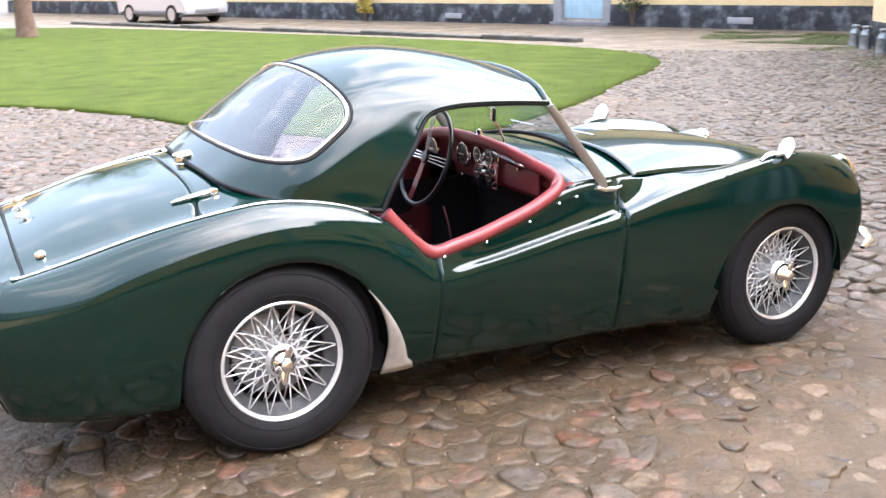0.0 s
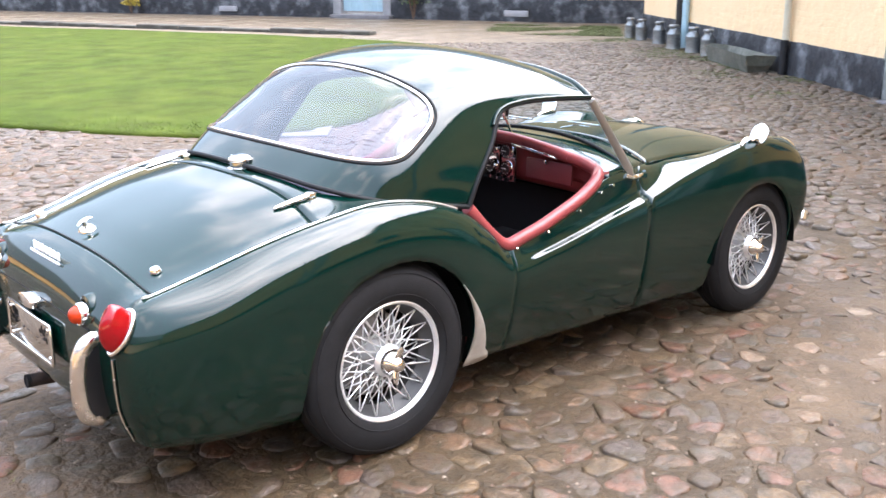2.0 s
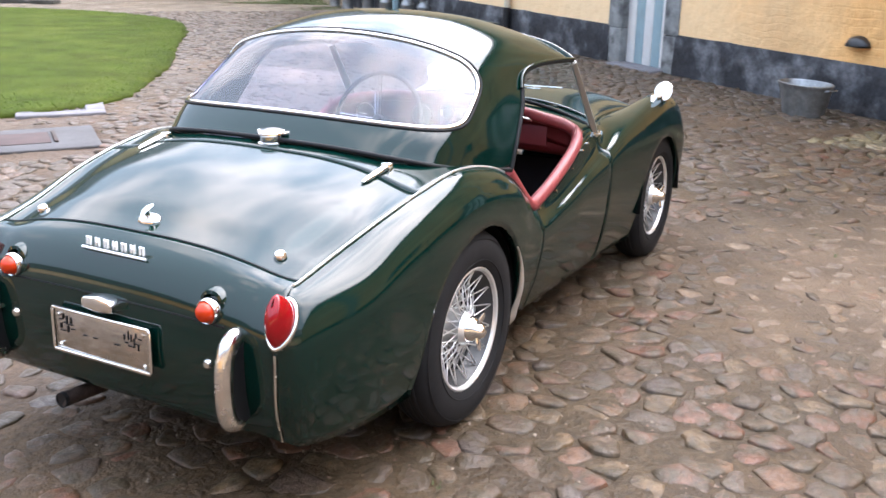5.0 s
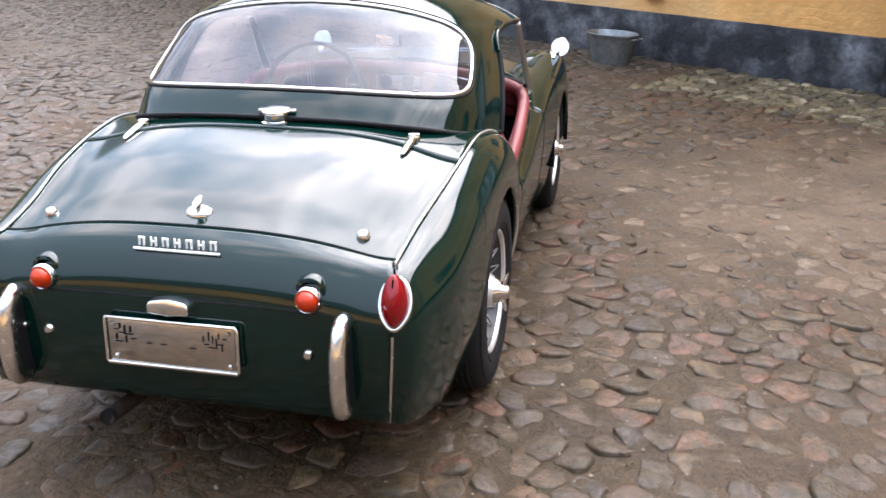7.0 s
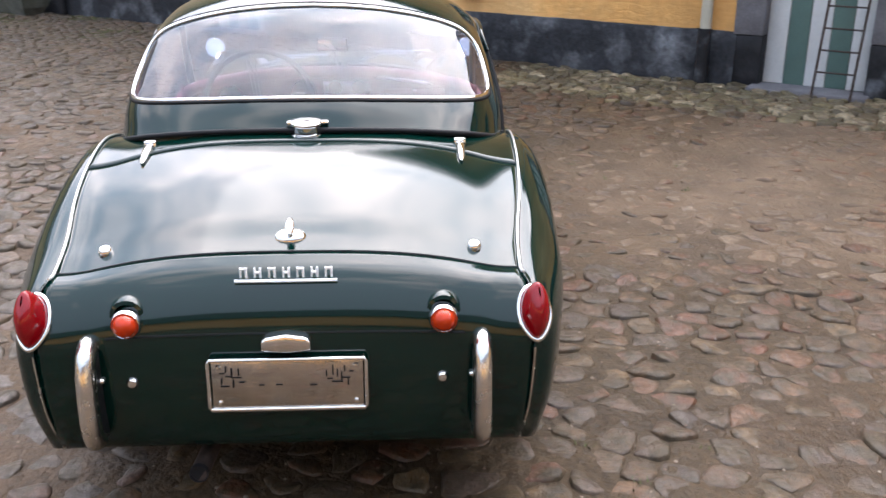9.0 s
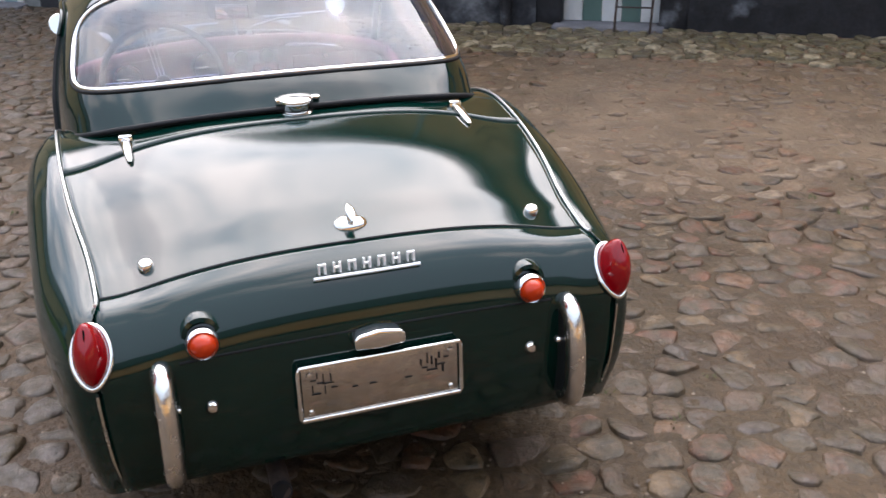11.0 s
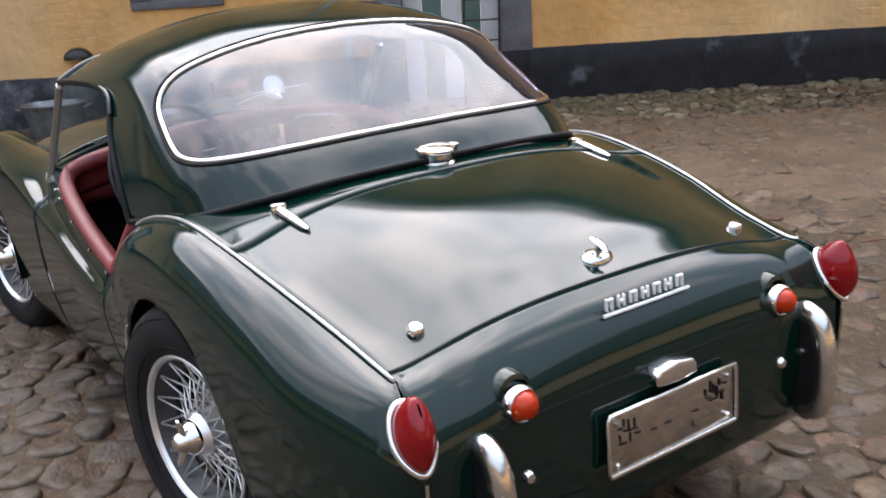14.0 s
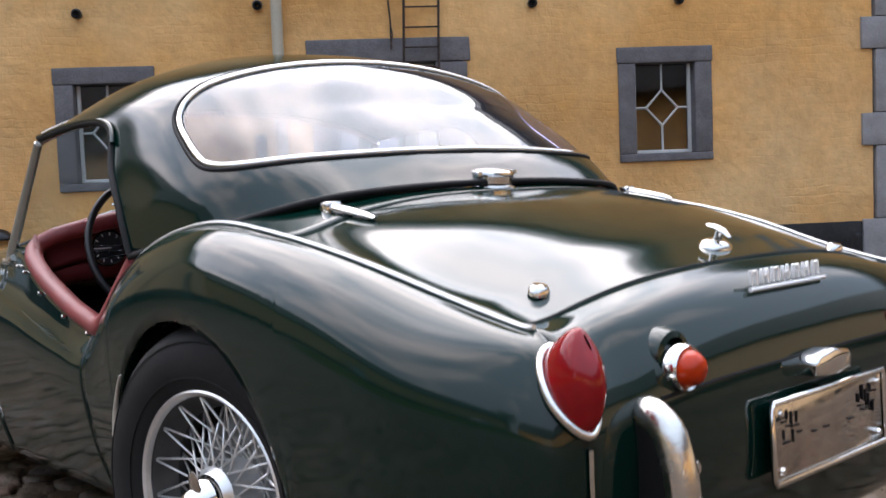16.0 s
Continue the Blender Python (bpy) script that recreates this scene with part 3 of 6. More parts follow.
for sd in (1, -1):
    wing = flank_panel("rear_wing", 0.0, U_REAR, 60, 26, sd, car, "glossy green rear wing with a full round wheel opening")
    bead = [(p[0], p[1] * sd, p[2] + 0.003) for p in (spline(FLANK[:, 6], u) for u in np.linspace(0.01, flank_u(0.33), 50))]
    tube("seam_beading", bead, 0.0038, BEADING, wing, "bright metal beading along the wing seam", 6)
    edge = [(p[0] - 0.003, p[1] * sd, p[2]) for p in (spline(flank_line(0.0), w) for w in np.linspace(0.0, 0.42, 14))]
    tube("tail_beading", edge, 0.0035, WORN_CHROME, wing, "thin metal strip below the tail lamp", 6)
    door = flank_panel("door", U_DOOR0, U_DOOR1, 34, 22, sd, car, "cut-away green door with a swept shoulder line")
    flank_panel("front_wing", U_FRONT, 1.0, 60, 26, sd, car, "swept green front wing over the wire wheel")
    # bright moulding at the front edge of the rear wing
    g = []
    for k in range(15):
        z = 0.205 + 0.33 * k / 14
        dx = math.sqrt(max(0.0, 0.35 ** 2 - (z - 0.31) ** 2))
        wide = 0.105 * (1 - k / 14) ** 1.3 + 0.004
        for f in range(5):
            x = 0.03 + dx + wide * f / 4 - 0.004 + (0.02 * (f / 4) if k < 2 else 0)
            line = flank_line(flank_u(x))
            a = min(range(120), key=lambda q: abs(spline(line, q / 119)[2] - z))
            y = spline(line, a / 119)[1] + 0.005 + (0.006 if f in (1, 2, 3) else 0)
            g.append((x, y * sd, z))
    shell(obj("stone_guard", g, grid_faces(15, 5, sd < 0), GUARD, wing, None, True, "dull bright-metal stone guard at the wing's front edge"), 0.003)


# decks between the wings: (centre x, centre z), (edge x, y, z)
def crown(f, power, valley):
    """How far a deck has fallen from its crown at f across it; with a valley it levels out before the wing."""
    if not valley:
        return abs(f) ** power
    raw = (1.12 * abs(f)) ** power
    h = min(1.0, max(0.0, 0.5 + (1 - raw) / 0.5))
    return raw * h + (1 - h) - 0.25 * h * (1 - h)


def deck(name, rows, nu, ny, mat, parent, label="", power=2.6, dent=0.0, valley=False, start=None, end=None):
    """start and end: where the panel begins and stops along the rows, as functions of f."""
    vs = []
    for i in range(nu):
        for j in range(ny):
            f = -1 + 2 * j / (ny - 1)
            a, z = (start(f) if start else 0.0), (end(f) if end else 1.0)
            cx, cz, ex, ey, ez = spline(rows, a + (z - a) * i / (nu - 1))
            a = crown(f, power, valley)
            y = f * ey
            x = cx + (ex - cx) * a + dent * math.exp(-((abs(y) - 0.475) / 0.04) ** 2)
            vs.append((x, y, cz + (ez - cz) * a))
    return shell(obj(name, vs, grid_faces(nu, ny), mat, parent, None, True, label), 0.003)


DECK = [(-.745, .722, -.732, .556, .669), (-.687, .742, -.665, .558, .689), (-.585, .78, -.585, .566, .711), (-.40, .833, -.40, .593, .769),
        (-.20, .872, -.20, .611, .815), (-.09, .888, 0, .62, .841), (.10, .90, .20, .628, .819)]


def deck_z(x, y):
    best = min((spline(DECK, k / 300) for k in range(301)), key=lambda r: abs(r[0] + (r[2] - r[0]) * crown(min(1, abs(y) / r[3]), 2.8, True) - x))
    cx, cz, ex, ey, ez = best
    return cz + (ez - cz) * crown(min(1, abs(y) / ey), 2.8, True)


def deck_slope(x, y):
    return math.degrees(math.atan2(deck_z(x + 0.03, y) - deck_z(x - 0.03, y), 0.06))


def lid_front(f):
    return 0.676 - 0.036 * abs(f) ** 4


def deck_line(where, lift):
    out = []
    for f in np.linspace(-1, 1, 61):
        r, a = spline(DECK, where(f)), crown(f, 2.8, True)
        out.append((r[0] + (r[2] - r[0]) * a, f * r[3], r[1] + (r[4] - r[1]) * a + lift))
    return out


lid = deck("boot_lid", DECK, 44, 61, GREEN, car, "smooth crowned green boot lid with bright fittings", 2.8, 0.0, True, lambda f: 0.004, lambda f: lid_front(f) - 0.0016)
deck("rear_deck", DECK, 16, 61, GREEN, car, "green deck panel behind the hardtop", 2.8, 0.0, True, lambda f: lid_front(f) + 0.0016, lambda f: 1.0)
TAIL = [(-.748, .719, -.736, .556, .667), (-.80, .690, -.79, .56, .655), (-.838, .645, -.832, .57, .61), (-.862, .58, -.860, .576, .55),
        (-.870, .45, -.864, .574, .46), (-.858, .34, -.852, .566, .35), (-.83, .265, -.815, .553, .255), (-.74, .240, -.74, .53, .24)]
tail = deck("tail_panel", TAIL, 44, 61, GREEN, car, "rounded green tail panel", 2.8, 0.004, True)
tube("lid_seal", deck_line(lambda f: 0.0, 0.0005), 0.003, SEAL, lid, "black seal round the boot lid", 6)
tube("front_seal", deck_line(lid_front, -0.0004), 0.001, SEAL, lid, "", 6)
crease = []
for f in np.linspace(-0.72, 0.72, 31):
    crease.append((-.8655, f * .573, .565 - 0.02 * abs(f) ** 3))
tube("panel_seam", crease, 0.003, SEAL, tail, "shut line of the spare wheel cover", 6)


# fittings on the boot
def lid_pose(x, y, lift=0.0):
    return pose(x, y, deck_z(x, y) + lift, 0, -deck_slope(x, y), 0)


cap = turned("fuel_cap", [(0.0001, 0.039), (0.02, 0.0385), (0.041, 0.036), (0.047, 0.032), (0.048, 0.026), (0.046, 0.023), (0.043, 0.021), (0.043, 0.004), (0.052, 0.0), (0.054, -0.006)], CHROME, car,
             "chrome flip-up fuel filler cap", 36, "z", lid_pose(-.118, 0, 0.0))
turned("filler_neck", [(0.044, 0.006), (0.046, -0.006), (0.05, -0.022)], SEAL, cap, "dark rubber filler neck", 28)
box("cap_lever", (-.012, -.066, .025), (.012, -.042, .035), CHROME, cap, "", 0.004)
box("cap_hinge", (-.014, .04, .018), (.014, .055, .034), CHROME, cap, "", 0.004)
hd = turned("boot_handle", [(0.0001, 0.012), (0.02, 0.011), (0.03, 0.006), (0.033, 0.0)], CHROME, lid, "chrome T-shaped locking boot handle", 28, "z", lid_pose(-.687, 0, 0.001))
hd.matrix_basis = lid_pose(-.687, 0, 0.001) @ Matrix.Diagonal((0.8, 1.15, 1, 1))
turned("handle_stem", [(0.009, 0.0), (0.009, 0.03), (0.0001, 0.031)], CHROME, hd, "", 16)
tube("handle_grip", [(-.030, 0, .024), (-.010, 0, .031), (.012, 0, .033), (.034, .0, .031)], [0.004, 0.009, 0.009, 0.005], CHROME, hd, "", 10, flat=0.55)
for sy in (1, -1):
    hb = turned("lid_button", [(0.0001, 0.016), (0.012, 0.015), (0.0165, 0.010), (0.0175, 0.0)], CHROME, lid, "small domed chrome lid button", 22, "z", lid_pose(-.673, .448 * sy, 0.0))
    pts = [(-.272, .445 * sy), (-.25, .446 * sy), (-.20, .447 * sy), (-.16, .448 * sy), (-.135, .448 * sy)]
    tube("hinge", [(x, y, deck_z(x, y) + 0.006) for x, y in pts], [0.005, 0.010, 0.0135, 0.0145, 0.010], CHROME, lid, "tapered chrome boot hinge", 10, flat=0.7)
    box("hinge_knuckle", (-.150, .448 * sy - .018, .838), (-.122, .448 * sy + .018, .868), CHROME, lid, "", 0.006)

# badge lettering: the maker's name becomes plain raised bars on a strip
badge = tube("badge_strip", [(-.824 + 0.006 * abs(y) - .003, y, .678) for y in np.linspace(.118, -.118, 9)], 0.004, BADGE, tail, "bright badge strip with raised letter shapes", 6)
for k in range(7):
    y = .098 - k * .0327
    box("badge_bar", (-.824, y - .0095, .684), (-.817, y - .004, .709), BADGE, tail, "", 0.002)
    box("badge_bar", (-.823, y + .004, .684), (-.816, y + .0085, .709), BADGE, tail, "", 0.002)
    box("badge_bar", (-.8235, y - .0095, .694 if k % 2 else .703), (-.8165, y + .0085, .699 if k % 2 else .708), BADGE, tail, "", 0.0015)

# tail lamps, indicators, plate
for sy in (1, -1):
    base_m = pose(-.848, .578 * sy, .597, 0, 33, -7 * sy)

    def lamp_shape(grow, depth):
        vs = []
        for i in range(11):
            a = i / 10 * math.pi / 2
            for k in range(36):
                t = 2 * math.pi * k / 36
                vz = math.sin(t)
                wide = 0.0345 * (1.0 if vz > 0 else 1.0 - 0.25 * vz * vz)
                yy = (wide + grow) * math.cos(t) * (math.cos(a) if depth < 0 else 1 - 0.94 * (i / 10) ** 1.7)
                zz = (0.061 + grow) * vz * (math.cos(a) if depth < 0 else 0.2 + 0.8 * math.cos(a) ** 0.8)
                vs.append((-depth * math.sin(a), yy, zz + (0.034 * (i / 10) ** 1.3 if depth > 0 else 0)))
        fs = []
        for i in range(10):
            for k in range(36):
                fs.append((i * 36 + k, (i + 1) * 36 + k, (i + 1) * 36 + (k + 1) % 36, i * 36 + (k + 1) % 36))
        return vs, fs

    vs, fs = lamp_shape(0.0, 0.064)
    lens = obj("tail_lamp", vs, fs, LENS_RED, car, base_m, True, "tall oval red tail lamp in a chrome surround")
    ring = [(0.006, 0.037 * (1.0 if math.sin(t) > 0 else 1.0 - 0.25 * math.sin(t) ** 2) * math.cos(t), 0.0645 * math.sin(t)) for t in np.linspace(0, 2 * math.pi, 41)[:-1]]
    tube("lamp_surround", ring, 0.0065, CHROME, lens, "chrome surround", 8, True)
    housing, hf = lamp_shape(0.004, -0.09)
    obj("lamp_pod", housing, [f[::-1] for f in hf], GREEN, lens)
    im = pose(-.866, .363 * sy, .593, 0, -90, 0)
    ind = turned("indicator", [(0.0001, 0.036), (0.010, 0.0345), (0.019, 0.029), (0.0255, 0.018), (0.0275, 0.006), (0.028, 0.0)], LENS_AMBER, car, "round amber indicator in a chrome ring", 28, "z", im)
    turned("indicator_ring", [(0.0275, 0.009), (0.031, 0.011), (0.0345, 0.006), (0.035, -0.010)], CHROME, ind, "", 28)
    turned("indicator_pod", [(0.030, -0.008), (0.039, -0.011), (0.044, -0.026), (0.045, -0.09)], GREEN, ind, "", 28, "z", pose(.013, 0, -.004))
    turned("fixing_knob", [(0.0001, 0.026), (0.009, 0.025), (0.0145, 0.018), (0.0145, 0.010), (0.011, 0.002), (0.011, -0.02)], CHROME, car, "chrome fixing knob", 18, "z", pose(-.855, .36 * sy, .449, 0, -90, 0))
    # overrider
    spine = [(-.846, .452 * sy, .536), (-.870, .452 * sy, .540), (-.897, .452 * sy, .522), (-.913, .452 * sy, .475), (-.917, .452 * sy, .42), (-.914, .452 * sy, .365), (-.90, .452 * sy, .325), (-.872, .451 * sy, .312), (-.845, .449 * sy, .314)]
    sp = curve(spine, 34)
    w = [0.012 + 0.017 * min(1, 6 * min(k, 33 - k) / 33 + 0.35) for k in range(34)]
    ov = tube("overrider", sp, w, WORN_CHROME, car, "tall curved chrome overrider, lightly worn", 14, False, 0.8, (0, 1, 0))
    # black flank plates between the chrome face and the body
    web = bmesh.new()
    rim_pts = [(x, z) for x, _, z in sp[3:31]] + [(-.80, .330), (-.80, .520)]
    sides = [[web.verts.new((x, .452 * sy + d, z)) for x, z in rim_pts] for d in (-.0215, .0215)]
    web.faces.new(sides[0])
    web.faces.new(sides[1][::-1])
    for k in range(len(rim_pts)):
        q = (k + 1) % len(rim_pts)
        web.faces.new((sides[0][k], sides[1][k], sides[1][q], sides[0][q]))
    bmesh.ops.recalc_face_normals(web, faces=web.faces[:])
    part("overrider_web", web, BLACK, ov, "black side plates of the overrider", None, False)
    turned("overrider_bolt", [(0.0001, 0.008), (0.006, 0.007), (0.008, 0.0)], CHROME, ov, "", 12, "z", pose(-.872, .4305 * sy, .455, 90 * sy, 0, 0))

plate = box("number_plate", (-.892, -.175, .388), (-.884, .175, .506), PLATE, car, "polished metal number plate with unreadable dark marks", 0.003)
tube("plate_frame", [(-.893, y, z) for y, z in ((-.178, .384), (-.182, .392), (-.182, .502), (-.178, .510), (.178, .510), (.182, .502), (.182, .392), (.178, .384))], 0.0052, CHROME, plate, "bright plate frame", 8, True)
for y, z, a, b in ((.135, .47, .012, .0022), (.128, .478, .0022, .02), (.118, .467, .02, .0022), (.112, .48, .0022, .014), (.145, .445, .016, .0022), (.125, .452, .0022, .016), (.06, .447, .010, .002), (.02, .447, .012, .002),
                   (-.105, .482, .0022, .02), (-.115, .475, .002, .016), (-.125, .466, .0022, .018), (-.115, .452, .02, .0022), (-.135, .462, .016, .0022), (-.14, .452, .0022, .014), (-.06, .445, .012, .002), (.150, .478, .010, .0022), (.141, .488, .0022, .012), (.105, .455, .010, .0022), (.152, .458, .0022, .012), (-.098, .46, .010, .0022), (-.148, .478, .008, .0022), (-.132, .485, .0022, .012), (-.09, .474, .0022, .012)):
    box("plate_mark", (-.8945, y - a / 1.6, z - b / 1.6), (-.8915, y + a / 1.6, z + b / 1.6), SEAL, plate, "", 0.0)
for sy in (1, -1):
    for z in (.402, .492):
        turned("plate_bolt", [(0.0001, 0.006), (0.005, 0.005), (0.007, 0.0)], CHROME, plate, "", 14, "z", pose(-.892, .158 * sy, z, 0, -90, 0))
lampbox = bmesh.new()
hood = [(-.056, .534), (-.057, .556), (-.047, .566), (0, .573), (.047, .566), (.057, .556), (.056, .534), (0, .529)]
ends = [[lampbox.verts.new((x, y, z)) for y, z in hood] for x in (-.903, -.845)]
lampbox.faces.new(ends[0])
lampbox.faces.new(ends[1][::-1])
for k in range(8):
    lampbox.faces.new((ends[0][k], ends[1][k], ends[1][(k + 1) % 8], ends[0][(k + 1) % 8]))
bmesh.ops.recalc_face_normals(lampbox, faces=lampbox.faces[:])
bmesh.ops.bevel(lampbox, geom=lampbox.edges[:], offset=0.005, segments=2, affect="EDGES", profile=0.5)
flat_sharp(part("plate_lamp", lampbox, CHROME, car, "chrome number plate lamp hood"), 50)
pipe = tube("exhaust_pipe", [(-.30, .20, .17), (-.70, .225, .185), (-.845, .232, .19)], 0.023, IRON, car, "sooty exhaust tail pipe", 18)
# flat black disc stands for the shade inside the open pipe
turned("pipe_bore", [(0.0001, -0.0), (0.0195, 0.0), (0.0195, 0.003), (0.0232, 0.003), (0.0236, -0.01)], SEAL, pipe, "sooty end with a black disc for its shaded bore", 18, "z", pose(-.8455, .232, .19, 0, -90, 0))


# ---- hardtop ----
TOP_MIDDLE = [(-.135, 0, .897), (-.06, 0, .968), (.1, 0, 1.09), (.29, 0, 1.222), (.58, 0, 1.279), (.85, 0, 1.262), (1.1, 0, 1.2)]
TOP_INNER = [(-.125, .25, .892), (-.045, .25, .963), (.11, .25, 1.083), (.3, .25, 1.206), (.58, .25, 1.263), (.85, .25, 1.247), (1.095, .25, 1.188)]
TOP_OUTER = [(-.09, .45, .875), (.005, .475, .948), (.155, .468, 1.06), (.335, .45, 1.165), (.6, .44, 1.212), (.85, .44, 1.202), (1.075, .45, 1.155)]
TOP_SHOULDER = [(.06, .578, .835), (.15, .582, .915), (.27, .562, 1.02), (.42, .537, 1.115), (.635, .53, 1.155), (.86, .535, 1.148), (1.06, .54, 1.122)]
TOP_EDGE = [(.385, .632, .782), (.43, .627, .87), (.51, .607, .98), (.575, .575, 1.075), (.68, .574, 1.105), (.87, .578, 1.108), (1.05, .58, 1.1)]
TOP = np.stack([TOP_MIDDLE, TOP_INNER, TOP_OUTER, TOP_SHOULDER, TOP_EDGE], axis=1)


def top_point(u, v):
    """u from -1 (right edge) over the crown to 1 (left edge); v from the rear foot to the windscreen."""
    rows = spline(TOP, v)
    mirror = np.concatenate([(rows * (1, -1, 1))[:0:-1], rows])
    return spline(mirror, (u + 1) / 2)


WIN_U, WIN_V0, WIN_V1, WIN_P = 0.695, 0.182, 0.485, 3.2


def win_edge(a, grow=0.0):
    c, s = math.cos(a), math.sin(a)
    vc, vh = (WIN_V0 + WIN_V1) / 2, (WIN_V1 - WIN_V0) / 2
    p = WIN_P if s > 0 else WIN_P + 1.3 * min(1.0, -3 * s)     # the lower corners are squarer
    u = math.copysign(abs(c) ** (2 / p), c) * (WIN_U + grow)
    v = vc + math.copysign(abs(s) ** (2 / p), s) * (vh + grow * 0.5)
    return u, v


NA, NR = 144, 26
vs, fs = [], []
for k in range(NA):
    a = 2 * math.pi * k / NA
    iu, iv = win_edge(a)
    c, s = math.cos(a), math.sin(a)
    vc = (WIN_V0 + WIN_V1) / 2
    sc = min(1 / max(abs(c), 1e-6), ((1 - vc) if s > 0 else vc) / max(abs(s), 1e-6) / 0.45)
    ou, ovv = c * sc, vc + s * sc * 0.45
    ou, ovv = max(-1, min(1, ou)), max(0, min(1, ovv))
    for r in range(NR):
        f = r / (NR - 1)
        vs.append(tuple(top_point(iu + (ou - iu) * f, iv + (ovv - iv) * f)))
for k in range(NA):
    l = (k + 1) % NA
    for r in range(NR - 1):
        fs.append((k * NR + r, l * NR + r, l * NR + r + 1, k * NR + r + 1))
hardtop = shell(obj("hardtop", vs, fs, GREEN, car, None, True, "glossy green hardtop with a wide wrap-round rear window"), 0.006)
vs, fs = [], []
for r in range(9):
    for k in range(NA):
        u, v = win_edge(2 * math.pi * k / NA)
        vc = (WIN_V0 + WIN_V1) / 2
        f = r / 8
        vs.append(tuple(top_point(u * f, vc + (v - vc) * f) - np.array((0, 0, 0.002))))
for r in range(8):
    for k in range(NA):
        fs.append((r * NA + k, r * NA + (k + 1) % NA, (r + 1) * NA + (k + 1) % NA, (r + 1) * NA + k))
pane = obj("rear_window", vs, fs, PERSPEX, hardtop, None, True, "slightly violet curved rear window pane")
pane.visible_shadow = False
tube("window_trim", [tuple(top_point(*win_edge(2 * math.pi * k / NA, 0.012))) for k in range(NA)], 0.007, CHROME, hardtop, "chrome window trim", 8, True)
tube("window_rubber", [tuple(top_point(*win_edge(2 * math.pi * k / NA, 0.033))) for k in range(NA)], 0.0055, SEAL, hardtop, "black rubber round the window", 8, True)
foot = [tuple(top_point(u, 0.0) + np.array((0, 0, -0.004))) for u in np.linspace(-1, 1, 61)]
tube("foot_seal", foot, 0.008, SEAL, hardtop, "black rubber foot seal", 8)
for sy in (1, -1):
    edge = [tuple(top_point(sy, v)) for v in np.linspace(0.0, 1.0, 44)]
    tube("side_seal", edge, 0.009, SEAL, hardtop, "dark rubber edge of the side opening", 8)
    drip = [tuple(top_point(sy * 0.985, v) + np.array((0, 0.006 * sy, 0.004))) for v in np.linspace(0.42, 1.0, 24)]
    tube("drip_rail", drip, 0.006, GREEN, hardtop, "", 8)
tube("front_edge", [tuple(top_point(u, 1.0)) for u in np.linspace(-1, 1, 41)], 0.012, GREEN, hardtop, "", 8)

# ---- windscreen, scuttle, bonnet ----
scuttle = deck("scuttle", [(1.13, .882, 1.13, .622, .79), (1.25, .88, 1.25, .605, .803), (1.39, .868, 1.36, .585, .802), (1.49, .872, 1.47, .545, .797)], 10, 31, GREEN, car, "green scuttle panel under the windscreen", 2.4)
bonnet = deck("bonnet", [(1.496, .872, 1.476, .545, .797), (1.70, .874, 1.70, .49, .786), (1.90, .868, 1.90, .46, .775), (2.20, .842, 2.20, .43, .755), (2.45, .795, 2.45, .42, .73), (2.65, .735, 2.60, .40, .70), (2.80, .66, 2.75, .38, .64)],
              36, 41, GREEN, car, "long crowned green bonnet", 3.2)
deck("nose_panel", [(2.805, .655, 2.755, .38, .635), (2.86, .58, 2.82, .36, .58), (2.87, .45, 2.83, .36, .45), (2.80, .32, 2.76, .36, .33)], 14, 25, GREEN, car, "green front panel")
for sy in (1, -1):
    hl = turned("headlamp", [(0.0001, 0.05), (0.05, 0.044), (0.078, 0.02), (0.082, 0.0)], GLASS, car, "round headlamp in a green nacelle", 30, "z", pose(2.70, .46 * sy, .695, 0, 84, 0))
    turned("headlamp_rim", [(0.080, 0.012), (0.088, 0.012), (0.094, 0.0), (0.094, -0.015)], CHROME, hl, "chrome headlamp rim", 30)
    turned("headlamp_bowl", [(0.093, -0.012), (0.097, -0.06), (0.093, -0.14), (0.07, -0.22), (0.03, -0.27), (0.0001, -0.28)], GREEN, hl, "", 30)
    turned("reflector", [(0.08, 0.0), (0.05, -0.04), (0.0001, -0.06)], CHROME, hl, "", 24)
base_pts = [(1.29 + 0.10 * (1 - (y / .60) ** 2), y, .80 + 0.085 * (1 - abs(y / .60) ** 2.2)) for y in np.linspace(-.60, .60, 33)]
top_pts = [tuple(top_point(u, 1.0) + np.array((0.012, 0, -0.012))) for u in np.linspace(-1, 1, 33)]
wf = tube("windscreen_frame", base_pts, 0.009, SEAL, car, "bright windscreen frame with dark seals", 8)
tube("header_rail", top_pts, 0.010, WORN_CHROME, wf, "", 8)
for sy in (1, -1):
    b, t = (base_pts[-1], top_pts[-1]) if sy > 0 else (base_pts[0], top_pts[0])
    tube("screen_post", [(b[0] + .006, b[1] + .004 * sy, b[2] - .03), b, t], [0.015, 0.014, 0.011], POST, wf, "weathered bright-metal windscreen post", 8, False, 1.5)
    tube("post_foot", [(b[0] - .03, b[1] + .002 * sy, b[2] - .022), (b[0] + .01, b[1] + .004 * sy, b[2] - .034), (b[0] + .055, b[1] + .002 * sy, b[2] - .036), (b[0] + .095, b[1] - .006 * sy, b[2] - .030)], [0.016, 0.018, 0.015, 0.008], WORN_CHROME, wf, "", 10, False, 0.7)
vs = []
for i in range(8):
    for j in range(33):
        p = Vector(base_pts[j]).lerp(Vector(top_pts[j]), i / 7)
        vs.append((p.x + 0.018 * math.sin(math.pi * i / 7), p.y, p.z))
ws = obj("windscreen_glass", vs, grid_faces(8, 33, True), GLASS, wf, None, True, "clear laminated windscreen")
ws.visible_shadow = False
